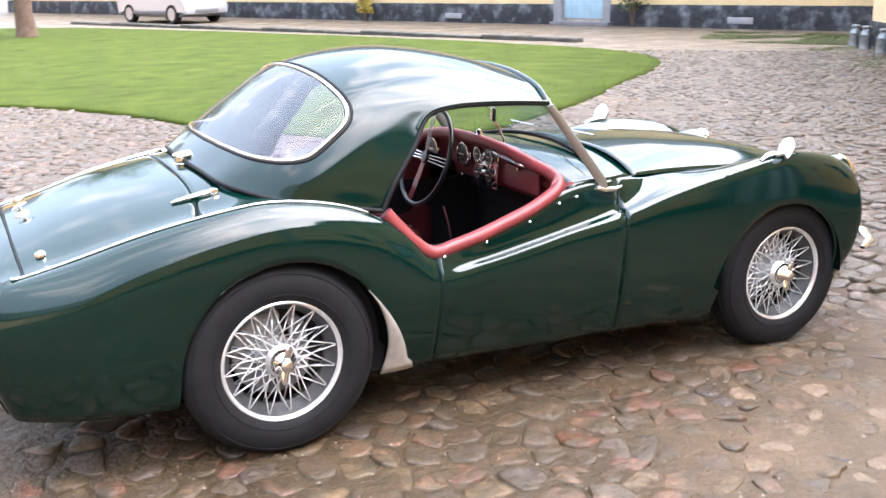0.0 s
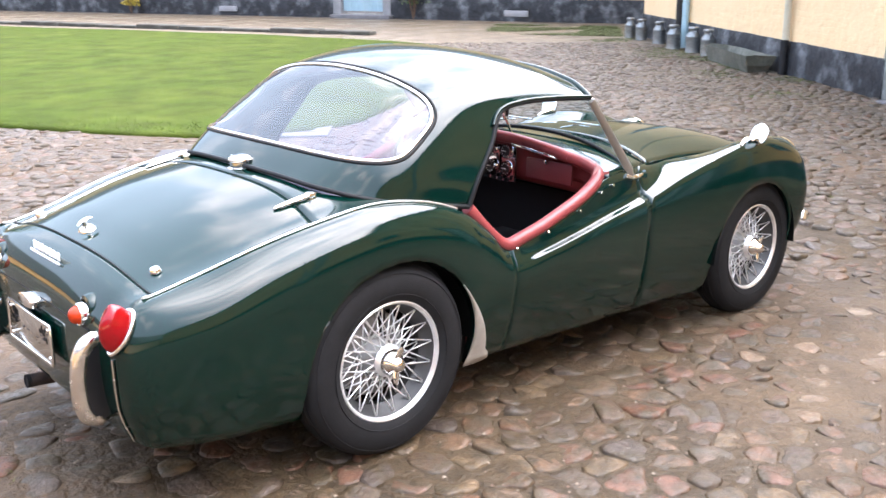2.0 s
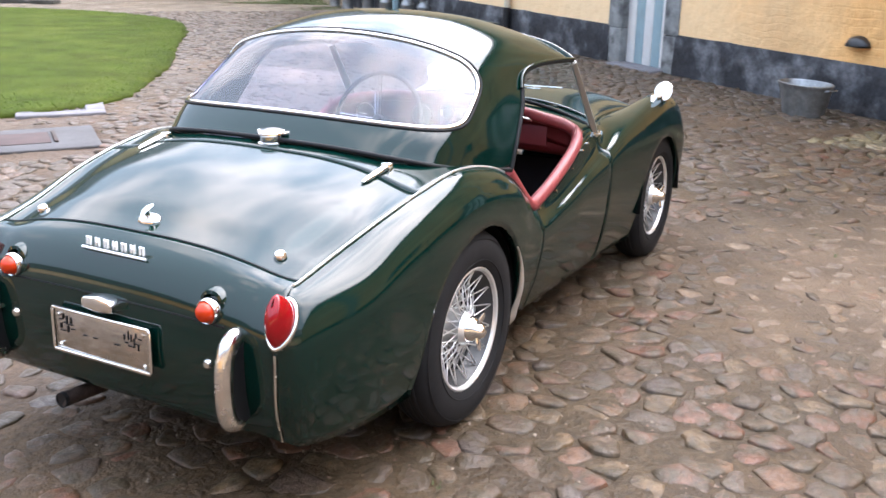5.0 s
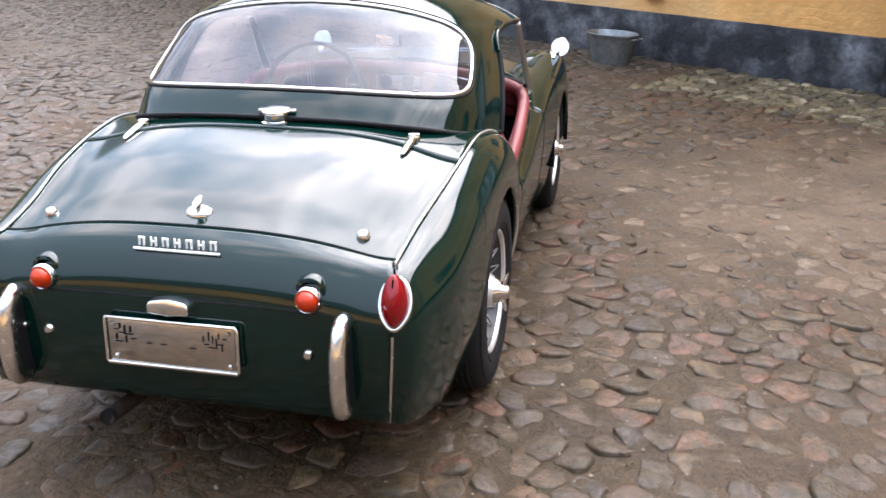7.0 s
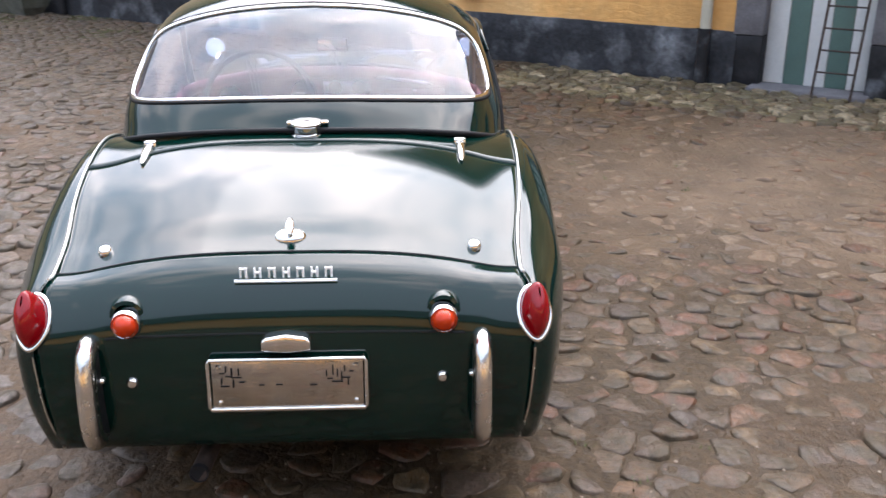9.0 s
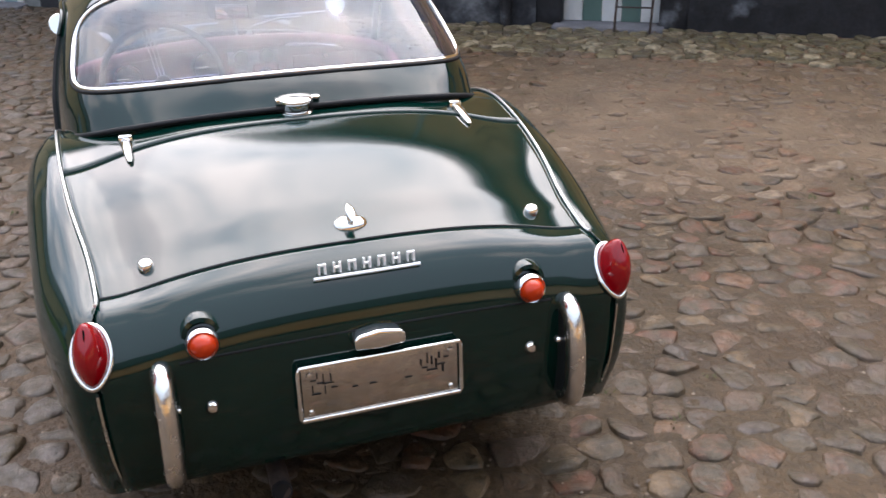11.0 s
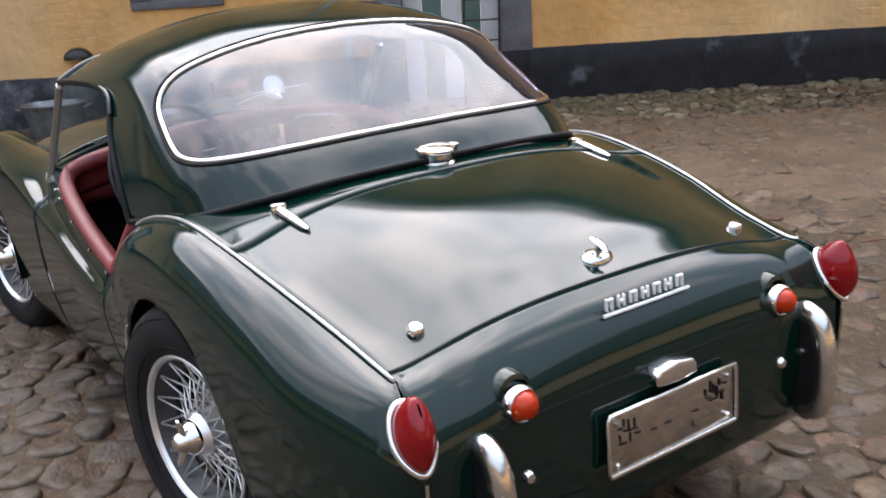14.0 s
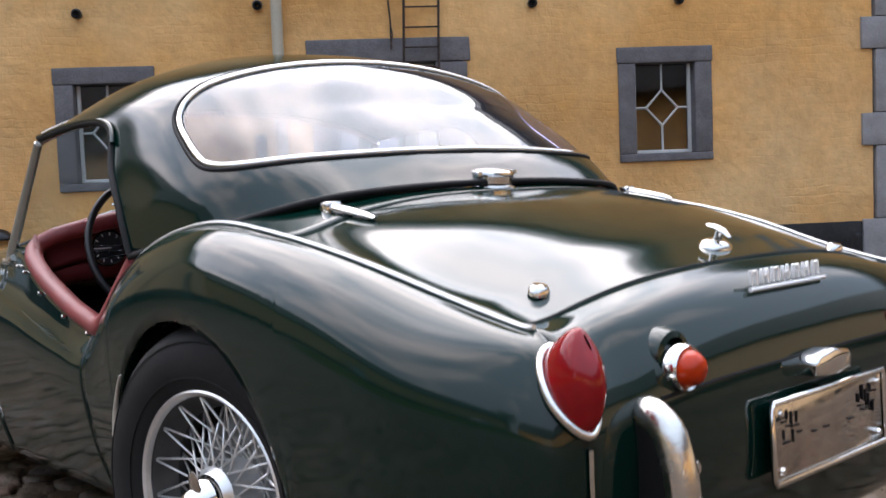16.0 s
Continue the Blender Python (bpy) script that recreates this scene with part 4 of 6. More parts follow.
for y0, y1 in ((.30, .02), (-.12, -.42)):
    z0 = .80 + 0.085 * (1 - abs(y0 / .6) ** 2.2)
    ar = tube("wiper_arm", [(1.41, y0, z0 + .02), (1.40, (y0 * 2 + y1) / 3, z0 + .045), (1.37, (y0 + 2 * y1) / 3, z0 + .05)], 0.0035, WORN_CHROME, car, "bright wiper arm resting on the windscreen", 6)
    tube("wiper_blade", [(1.395, y0 - .05, z0 + .055), (1.375, y1, z0 + .062)], 0.004, WORN_CHROME, ar, "", 6)
for sy in (1, -1):
    mm = turned("wing_mirror", [(0.0001, -0.020), (0.028, -0.016), (0.046, -0.004), (0.049, 0.004), (0.047, 0.007)], CHROME, car, "round chrome wing mirror on a short stalk", 26, "z",
                pose(2.175, .645 * sy, .868, 0, -75, 8 * sy))
    turned("mirror_glass", [(0.0001, 0.006), (0.047, 0.006)], CHROME, mm, "", 26)
    st = tube("mirror_stalk", [(2.18, .645 * sy, .868), (2.17, .638 * sy, .85), (2.135, .622 * sy, .842)], [0.007, 0.008, 0.012], CHROME, mm, "", 8)
    st.matrix_parent_inverse = mm.matrix_basis.inverted()
    tube("mirror_base", [(2.06, .625 * sy, .826), (2.10, .618 * sy, .842), (2.14, .61 * sy, .848), (2.165, .605 * sy, .845)], [0.008, 0.015, 0.018, 0.010], CHROME, mm, "", 10, False, 0.7).matrix_parent_inverse = mm.matrix_basis.inverted()

# ---- cockpit ----
tub = bmesh.new()
bmesh.ops.create_cube(tub, size=1)
for v in tub.verts:
    v.co = Vector((.12 + (v.co.x + .5) * 1.30, v.co.y * 1.18, .20 + (v.co.z + .5) * .42))
bmesh.ops.delete(tub, geom=[f for f in tub.faces if f.normal.z > 0.5], context="FACES")
bmesh.ops.reverse_faces(tub, faces=tub.faces[:])
part("cockpit_floor", tub, CARPET, car, "dark carpeted cockpit tub", None, False)
box("rear_bulkhead", (.02, -.59, .25), (.06, .59, .80), CARPET, car, "dark rear bulkhead", 0.01)
box("chassis", (-.58, -.42, .13), (2.45, .40, .199), UNDER, car, "black chassis and floor", 0.02)
# black block added to darken the shade below the tail
box("rear_valance", (-.68, -.40, .19), (-.45, .40, .26), UNDER, car, "black block added under the tail to deepen the shade", 0.03)
box("tail_floor", (-.78, -.52, .258), (-.34, .52, .28), UNDER, car, "black floor of the boot", 0.01)
box("underbody", (-.36, -.57, .19), (2.5, .57, .225), UNDER, car, "black underbody", 0.01)
for xa, r in ((.03, .35), (2.195, .34)):
    for sy in (1, -1):
        well = []
        for k in range(21):
            a = math.pi * k / 20
            for y in (.40, .67):
                well.append((xa + r * math.cos(a), y * sy, .31 + r * math.sin(a) * (1.0 if xa > 1 else 1.0)))
        obj("wheel_well", well, grid_faces(21, 2), UNDER, car, None, True, "black wheel well")
        vs = [(xa, .40 * sy, .31)] + [well[2 * k] for k in range(21)]
        obj("well_wall", vs, [(0, k, k + 1) for k in range(1, 21)], UNDER, car, None, False)

DASH = [(1.06, .895), (1.085, .86), (1.10, .82), (1.105, .77), (1.115, .73), (1.14, .705)]
vs = []
for i in range(13):
    x, z = spline(DASH, i / 12)
    for j in range(31):
        f = -1 + 2 * j / 30
        drop = .075 * abs(f) ** 2.4 * (1 if i < 7 else 0.3)
        vs.append((x + .05 * abs(f) ** 3, f * .575, z - drop))
dash = shell(obj("dashboard", vs, grid_faces(13, 31, True), RED_DARK, car, None, True, "red trimmed dashboard with round black dials"), 0.012)
roll = [(1.055 + .05 * abs(f) ** 3, f * .585, .897 - .078 * abs(f) ** 2.4) for f in np.linspace(-.80, .80, 41)]
tube("dash_roll", roll, 0.024, RED, dash, "padded red roll along the dash top", 12)
tube("grab_handle", [(1.05, -.19, .872), (1.03, -.20, .876), (1.03, -.30, .866), (1.045, -.40, .850), (1.065, -.41, .842)], 0.007, CHROME, dash, "chrome grab handle", 8)
box("glovebox_lid", (1.092, -.47, .735), (1.102, -.22, .82), RED_DARK, dash, "red glovebox lid", 0.004)
turned("glovebox_knob", [(0.0001, 0.014), (0.009, 0.012), (0.01, 0.0)], CHROME, dash, "", 14, "z", pose(1.086, -.345, .815, 0, -90, 0))
PANEL = box("dial_panel", (1.088, -.165, .70), (1.096, .03, .868), CHROME, dash, "centre dial panel", 0.004)
for y, z, r in ((-.02, .83, .030), (-.115, .83, .030), (-.02, .755, .030), (-.115, .755, .030), (.11, .81, .052), (.40, .79, .052)):
    dl = turned("dial", [(0.0001, 0.008), (r * 0.9, 0.008), (r * 0.92, 0.012)], DIAL, dash, "black dial with a chrome bezel", 28, "z", pose(1.084, y, z, 0, -90, 0))
    turned("dial_bezel", [(r * 0.9, 0.012), (r, 0.012), (r * 1.06, 0.004), (r * 1.06, -0.006)], CHROME, dl, "", 28)
    box("dial_needle", (-.002, -r * .1, .0085), (.002, r * .75, .0105), WHITE_MARK, dl, "", 0.0)
    for q in range(9):
        an = radians(-130 + q * 32.5)
        tick = box("dial_tick", (-.0012, r * .68, .0083), (.0012, r * .84, .0098), WHITE_MARK, dl, "", 0.0)
        tick.matrix_basis = pose(0, 0, 0, 0, 0, math.degrees(an))
for y in (-.13, -.09, -.05, -.01):
    turned("dash_knob", [(0.0001, 0.022), (0.009, 0.02), (0.010, 0.006), (0.005, 0.0)], SEAL, dash, "", 12, "z", pose(1.084, y, .712, 0, -90, 0))
SWM = pose(.98, .28, .78, 0, -72, 0)
swheel = obj("steering_wheel", *tube_data([(.213 * math.cos(a), .213 * math.sin(a), 0) for a in np.linspace(0, 2 * math.pi, 49)[:-1]], 0.0105, 10, True), BLACK, car, SWM, True, "large thin-rimmed black steering wheel with wire spokes")
turned("wheel_boss", [(0.0001, 0.012), (0.025, 0.010), (0.032, 0.0), (0.026, -0.05)], BLACK, swheel, "", 24)
for a in (10, 90, 170, 270):
    for off in (-.012, 0, .012):
        ca, sa = math.cos(radians(a)), math.sin(radians(a))
        tube("wheel_spoke", [(ca * .025 - sa * off, sa * .025 + ca * off, 0), (ca * .213 - sa * off * 1.4, sa * .213 + ca * off * 1.4, 0)], 0.0028, CHROME, swheel, "", 6)
tube("steering_column", [(0, 0, -.02), (0, 0, -.30)], 0.02, BLACK, swheel, "", 12)
tube("gear_lever", [(.98, .0, .40), (.955, .0, .54), (.93, .0, .62)], [.008, .007, .006], CHROME, car, "chrome gear lever with black knob", 8)
box("transmission_tunnel", (.30, -.11, .20), (1.30, .11, .44), CARPET, car, "carpeted transmission tunnel", 0.04)
for sy in (1, -1):
    seat = part("seat", box_bm((.46, .15 if sy > 0 else -.54, .27), (.92, .54 if sy > 0 else -.15, .485), 0.05, 3), RED, car, "low red leather seat")
    flat_sharp(seat, 70)
    for k in range(4):
        y = sy * (.21 + k * .09)
        tube("seat_pleat", [(.50, y, .487), (.70, y, .491), (.88, y, .487)], 0.010, RED_DARK, seat, "", 6)
    back = part("seat_back", box_bm((.30, .15 if sy > 0 else -.54, .40), (.42, .54 if sy > 0 else -.15, .73), 0.045, 3), RED, seat)
    flat_sharp(back, 70)
    # padded cockpit rail along the door top and up to the dash
    rail = [(.40, .622, .765), (.45, .637, .705), (.50, .645, .655), (.545, .648, .622), (.585, .647, .613), (.64, .645, .625), (.75, .642, .652), (.86, .639, .688), (.96, .634, .722), (1.03, .630, .755), (1.078, .622, .783), (1.106, .600, .808), (1.104, .562, .829), (1.092, .52, .842), (1.080, .468, .853)]
    tube("cockpit_rail", [(x, (y - .012) * sy, z) for x, y, z in curve(rail, 60)], 0.0245, RED, car, "padded red leather cockpit rail", 12)
    card = []
    for i in range(20):
        x = .42 + .74 * i / 19
        top = min(curve(rail, 60), key=lambda q: abs(q[0] - x))[2] - .01
        for j in range(6):
            card.append((x, (.605 - .012 * j / 5) * sy, top - (top - .26) * j / 5))
    shell(obj("door_trim", card, grid_faces(20, 6, sy < 0), RED_DARK, car, None, True, "red door trim panel"), 0.008)
    for x in (.60, .77, .95, 1.08, 1.16):
        line = flank_line(flank_u(x))
        p = spline(line, 0.955)
        turned("trim_stud", [(0.0001, 0.012), (0.005, 0.010), (0.006, 0.0)], CHROME, car, "small bright hood fastener", 10, "z", pose(p[0], (p[1] + .002) * sy, p[2], -70 * sy, 0, 0))
mirror_i = part("rear_view_mirror", box_bm((-.007, -.067, -.028), (.007, .067, .028), 0.006, 3), BLACK, car, "small oblong rear-view mirror turned to the driver", pose(1.145, -.012, .997, 0, 0, -20))
box("mirror_glass", (-.0095, -.061, -.023), (-.0072, .061, .023), CHROME, mirror_i, "mirror glass", 0.0008)
tube("mirror_stem", [(.004, 0, -.02), (.03, 0, -.06), (.055, 0, -.115)], 0.006, WORN_CHROME, mirror_i, "", 8)
turned("scuttle_knob", [(0.0001, 0.022), (0.010, 0.020), (0.014, 0.008), (0.016, 0.0)], CHROME, car, "small chrome knob on the dash roll", 16, "z", pose(1.06, -.06, .918))


# ---- wire wheels ----
SPOKES = []
for k in range(16):
    SPOKES.append((k * 22.5, 26, 0.052, 0.045, 0.172, -0.002))
    SPOKES.append((k * 22.5 + 8, -26, 0.052, 0.045, 0.172, -0.002))
    SPOKES.append((k * 22.5 + 12, 40, 0.060, -0.02, 0.189, 0.046))
    SPOKES.append((k * 22.5 + 3, -40, 0.060, -0.02, 0.189, 0.046))
SPOKE_MESH = {}


def wire_wheel(x, y, side):
    """A wheel whose axle runs along y; local +z points outwards."""
    m = pose(x, y * side, .325, -90 * side, 0, 11 if side > 0 else 0)
    rim = turned("wheel", [(.190, -.062), (.203, -.064), (.205, -.058), (.192, -.05), (.186, -.03), (.172, -.012), (.170, .010), (.184, .032), (.190, .05), (.203, .058), (.206, .066), (.201, .069), (.195, .065), (.191, .056)],
                 SILVER, car, "silver wire-spoked wheel with knock-off spinner", 64, "z", m, 30)
    turned("rim_well", [(.191, .055), (.182, .034), (.163, .01), (.163, -.012), (.176, -.035), (.19, -.062)], RIM_IN, rim, "inner face of the rim, its shade put into a darker colour", 64, "z", None, 30)
    tyre_profile = [(.196, -.060), (.215, -.074), (.25, -.081), (.285, -.078), (.306, -.068), (.318, -.056), (.3235, -.04), (.325, -.02), (.325, .02), (.3235, .04), (.318, .056), (.306, .068), (.285, .078), (.25, .081), (.215, .074), (.196, .060)]
    turned("tyre", tyre_profile, RUBBER, rim, "black road tyre", 64, "z", None, 60)
    for r in (.298, .230):
        tube("tyre_bead", [((r) * math.cos(a), (r) * math.sin(a), .0745 if r > .26 else .0785) for a in np.linspace(0, 2 * math.pi, 49)[:-1]], 0.0014, RUBBER, rim, "", 6, True)
    for r0, z0 in ((.325, -.03), (.325, -.01), (.325, .01), (.325, .03)):
        tube("tread_rib", [(r0 * math.cos(a), r0 * math.sin(a), z0) for a in np.linspace(0, 2 * math.pi, 49)[:-1]], 0.004, RUBBER, rim, "", 6, True)
    for a, lean, r0, z0, r1, z1 in SPOKES:
        key = (lean, r0)
        if key not in SPOKE_MESH:
            vs, fs = tube_data([(r0, 0, z0), (r1 * math.cos(radians(lean)), r1 * math.sin(radians(lean)), z1)], 0.0025, 6)
            me = bpy.data.meshes.new("spoke")
            me.from_pydata([tuple(v) for v in vs], [], fs)
            me.materials.append(SILVER)
            me.shade_smooth()
            SPOKE_MESH[key] = me
        so = new("spoke", SPOKE_MESH[key])
        so.parent = rim
        so.matrix_basis = pose(0, 0, 0, 0, 0, a)
    turned("hub", [(.064, -.05), (.066, -.03), (.058, -.015), (.050, .03), (.056, .048), (.050, .058), (.044, .066)], SILVER, rim, "", 32)
    turned("brake_drum", [(.0001, -.030), (.135, -.030), (.143, -.036), (.143, -.09)], DRUM, rim, "dull brake drum", 40)
    spin = turned("spinner", [(.046, .055), (.044, .07), (.036, .085), (.026, .094), (.022, .11), (.014, .118), (.0001, .12)], CHROME, rim, "chrome two-eared knock-off spinner", 28)
    for s in (1, -1):
        tube("spinner_ear", [(0, 0, .092), (s * .004, s * .028, .095), (s * .010, s * .050, .103), (s * .012, s * .062, .107)], [.016, .014, .012, .005], CHROME, spin, "", 10, False, 0.55)
    return rim


for sy in (1, -1):
    wire_wheel(0.005, .618, sy)
    wire_wheel(2.235, .565, sy)
for sy in (1, -1):
    tube("bumper_end", [(2.96, .2 * sy, .40), (2.93, .45 * sy, .40), (2.85, .55 * sy, .385), (2.75, .595 * sy, .375)], [0.028, 0.028, 0.022, 0.012], CHROME, car, "chrome front bumper", 10, False, 0.6)


# ---- the yard ----
TH1, D1 = -0.62044, 6.334            # ochre farm range: direction of its face normal, distance
TH2, D2 = math.atan2(.370, .929), 20.5
WALL1 = Matrix.Translation((D1 * math.cos(TH1), D1 * math.sin(TH1), 0)) @ Matrix.Rotation(TH1 - math.pi / 2, 4, "Z")   # local x along the face, y into the wall
WALL2 = Matrix.Translation((D2 * math.cos(TH2), D2 * math.sin(TH2), 0)) @ Matrix.Rotation(TH2 - math.pi / 2, 4, "Z")


def ground_z(x, y):
    """The yard is level but for the slight fall under the car."""
    f = math.exp(-(((x - 1.1) / 2.4) ** 2 + (y / 2.0) ** 2) ** 2)
    return (0.019 - 0.0338 * x) * f


def sanded(x, y):
    """How far dry sand covers the stones between the car and the ochre range."""
    depth, side = x * math.cos(TH1) + y * math.sin(TH1), y * math.cos(TH1) - x * math.sin(TH1)
    return min(1, max(0, (depth - 1.5) / 1.4)) * min(1, max(0, (1.3 - side) / 1.7))


def mud(x, y):
    wet = .16 * sanded(x, y) + noise.noise(Vector((x * .45, y * .45, 7.0))) + .46 * math.exp(-((x - 3.2) / 2.6) ** 2 - ((y + 3.6) / 1.5) ** 2)
    wet += .45 * math.exp(-((x - 1.1) / 1.4) ** 2 - ((y + 1.35) / .75) ** 2)
    wet -= 3.6 if x * math.cos(TH1) + y * math.sin(TH1) > D1 - 1.35 and y * math.cos(TH1) - x * math.sin(TH1) < 2.5 else 0
    return 0.0035 + 0.004 * wet + 0.005 * noise.noise(Vector((x * .9, y * .9, 0))) + 0.008 * noise.noise(Vector((x * 3.1, y * 3.1, 4.0))) + 0.009 * noise.noise(Vector((x * 9.3, y * 9.3, 9.0)))


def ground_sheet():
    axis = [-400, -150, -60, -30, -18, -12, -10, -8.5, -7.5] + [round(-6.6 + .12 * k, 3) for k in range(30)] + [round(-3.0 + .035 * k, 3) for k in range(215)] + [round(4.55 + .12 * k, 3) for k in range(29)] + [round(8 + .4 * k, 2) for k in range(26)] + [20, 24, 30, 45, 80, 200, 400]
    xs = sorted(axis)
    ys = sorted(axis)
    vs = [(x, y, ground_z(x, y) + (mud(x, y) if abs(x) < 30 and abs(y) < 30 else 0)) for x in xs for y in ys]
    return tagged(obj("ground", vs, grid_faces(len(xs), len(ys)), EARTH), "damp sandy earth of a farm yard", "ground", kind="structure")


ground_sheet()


# walls: local x to the right along the face (x = -s), y into the wall
def wall_with_openings(name, x0, x1, top, openings, mat, m, label, deep=0.45, bottom=0.0):
    """A thick wall as blocks round its openings, welded into one mesh, its face slightly uneven."""
    xs = sorted({x0, x1, *[o[0] for o in openings], *[o[1] for o in openings]})
    zs = sorted({bottom, top, *[o[2] for o in openings if o[2] > bottom], *[min(o[3], top) for o in openings if o[3] > bottom]})

    def fine(vals, step):
        out = []
        for a, b in zip(vals, vals[1:]):
            n = max(1, round((b - a) / step))
            out += [a + (b - a) * k / n for k in range(n)]
        return out + [vals[-1]]
    fx, fz = fine(xs, .18), fine(zs, .18)

    def solid(x, z):
        return not any(o[0] < x < o[1] and o[2] < z < o[3] for o in openings)
    vs, fs, ids = [], [], {}

    def vert(x, y, z):
        key = (round(x, 4), round(y, 4), round(z, 4))
        if key not in ids:
            ids[key] = len(vs)
            edge = any(abs(x - o[k]) < 1e-4 for o in openings for k in (0, 1)) or any(abs(z - o[k]) < 1e-4 for o in openings for k in (2, 3))
            w = 0 if (edge or y > 0.01) else 0.016 * noise.noise(Vector((x * 1.1, z * 1.4, 3.0))) + 0.007 * noise.noise(Vector((x * 4, z * 4, 1.0)))
            vs.append((x, y + w, z))
        return ids[key]
    nx, nz = len(fx) - 1, len(fz) - 1
    for i in range(nx):
        for k in range(nz):
            if not solid((fx[i] + fx[i + 1]) / 2, (fz[k] + fz[k + 1]) / 2):
                continue
            a, b, c, d = fx[i], fx[i + 1], fz[k], fz[k + 1]
            fs.append((vert(a, 0, c), vert(b, 0, c), vert(b, 0, d), vert(a, 0, d)))
            fs.append((vert(a, deep, c), vert(a, deep, d), vert(b, deep, d), vert(b, deep, c)))
            for (dx, dz, p, q) in ((-1, 0, (a, c), (a, d)), (1, 0, (b, d), (b, c)), (0, -1, (b, c), (a, c)), (0, 1, (a, d), (b, d))):
                ii, kk = i + dx, k + dz
                out = ii < 0 or ii >= nx or kk < 0 or kk >= nz
                if out or not solid((fx[ii] + fx[ii + 1]) / 2, (fz[kk] + fz[kk + 1]) / 2):
                    fs.append((vert(p[0], 0, p[1]), vert(q[0], 0, q[1]), vert(q[0], deep, q[1]), vert(p[0], deep, p[1])))
    ob = obj(name, vs, fs, mat, None, m)
    flat_sharp(ob, 40)
    return tagged(ob, label, "wall", kind="structure")


DOOR_TOP = 1.99
# openings of the ochre range: x0, x1, z0, z1
OPEN1 = [(-.57, .75, -1, DOOR_TOP + .21), (2.12, 2.97, 1.06, 2.07), (-2.71, -1.89, .98, 2.02), (-5.24, -4.50, .98, 2.02), (-7.02, -5.77, -1, 2.2)]
PL = .45
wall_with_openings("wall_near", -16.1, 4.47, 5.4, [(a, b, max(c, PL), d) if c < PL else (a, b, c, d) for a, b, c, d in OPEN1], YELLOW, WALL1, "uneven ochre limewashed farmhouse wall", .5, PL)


def plinth(name, x0, x1, m, h=PL, proud=0.02, wave=0.012, worn=False):
    n = max(2, int((x1 - x0) / .12))
    vs = []
    for k in range(n + 1):
        x = x0 + (x1 - x0) * k / n
        top = h + wave * noise.noise(Vector((x * 1.7, 0, 0))) + wave * noise.noise(Vector((x * 5, 2, 0)))
        for j, (y, z) in enumerate(((-proud - .02, -.1), (-proud - .012, .1), (-proud - .006, .25), (-proud, top - .01), (-proud + .008, top), (.03, top))):
            vs.append((x, y + .010 * noise.noise(Vector((x * 3, z * 4, 5))), z))
    ob = obj(name, vs, grid_faces(n + 1, 6), TAR_WORN if worn else TAR, None, m)
    return tagged(ob, "black tarred plinth along the foot of the wall", "plinth", kind="structure")


for a, b in ((-16.1, -7.02), (-5.77, -.57), (.75, 4.34)):
    plinth("baseboard_near", a, b, WALL1, worn=b < 0)
# wall core behind the plinth
for a, b in ((-16.1, -7.02), (-5.77, -.57), (.75, 4.47)):
    tagged(box("wall_near_foot", (a, .0, -.1), (b, .5, PL), TAR, None, "", 0.0, WALL1), "masonry foot of the farmhouse wall", "wall", kind="structure")


def stone_window(x0, x1, z0, z1, m, jamb=.155, sill=.07, lintel=.14):
    w = thing("window_1", "small window in a grey bluestone surround with white diamond glazing bars", "window", m, kind="structure")
    yb, yf = .22, -.018
    box("stone_lintel", (x0 - .01, yf, z1 - lintel), (x1 + .01, yb, z1), BLUESTONE, w, "", 0.008, wobble=.004, cuts=3)
    box("window_sill", (x0 + .0, yf - .006, z0), (x1, yb, z0 + sill), BLUESTONE, w, "", 0.008, wobble=.004, cuts=3)
    box("stone_jamb", (x0, yf, z0 + sill + .003), (x0 + jamb, yb, z1 - lintel - .003), BLUESTONE, w, "", 0.008, wobble=.004, cuts=3)
    box("stone_jamb", (x1 - jamb, yf, z0 + sill + .003), (x1, yb, z1 - lintel - .003), BLUESTONE, w, "", 0.008, wobble=.004, cuts=3)
    a, b, c, d = x0 + jamb + .004, x1 - jamb - .004, z0 + sill + .004, z1 - lintel - .004
    fr = box("window_frame", (a, .09, c), (a + .028, .13, d), DOOR_WHITE, w, "white painted frame", 0.003)
    box("frame_bar", (b - .028, .09, c), (b, .13, d), DOOR_WHITE, fr, "", 0.003)
    box("frame_bar", (a + .03, .09, c), (b - .03, .13, c + .03), DOOR_WHITE, fr, "", 0.003)
    cx, cz = (a + b) / 2, (c + d) / 2 + .01
    rx, rz = (b - a) * .27, (d - c) * .20
    for p, q in (((cx, c), (cx, cz - rz)), ((cx, cz + rz), (cx, d)), ((a, cz), (cx - rx, cz)), ((cx + rx, cz), (b, cz)),
                 ((cx - rx, cz), (cx, cz + rz)), ((cx, cz + rz), (cx + rx, cz)), ((cx + rx, cz), (cx, cz - rz)), ((cx, cz - rz), (cx - rx, cz))):
        tube("glazing_bar", [(p[0], .105, p[1]), (q[0], .105, q[1])], 0.0105, DOOR_WHITE, w, "white glazing bar", 4)
    pn = box("pane", (a, .117, c), (b, .121, d), GLASS, w, "clear pane", 0.0)
    pn.visible_shadow = False
    # shallow room behind
    bm = bmesh.new()
    bmesh.ops.create_cube(bm, size=1)
    for v in bm.verts:
        v.co = Vector((cx + v.co.x * 1.6, .24 + (v.co.y + .5) * 1.2, cz + v.co.z * 1.6))
    bmesh.ops.delete(bm, geom=[f for f in bm.faces if f.normal.y < -0.5], context="FACES")
    part("room_back", bm, DARK_ROOM, w, "dim brown room behind the pane", None, False)
    return w


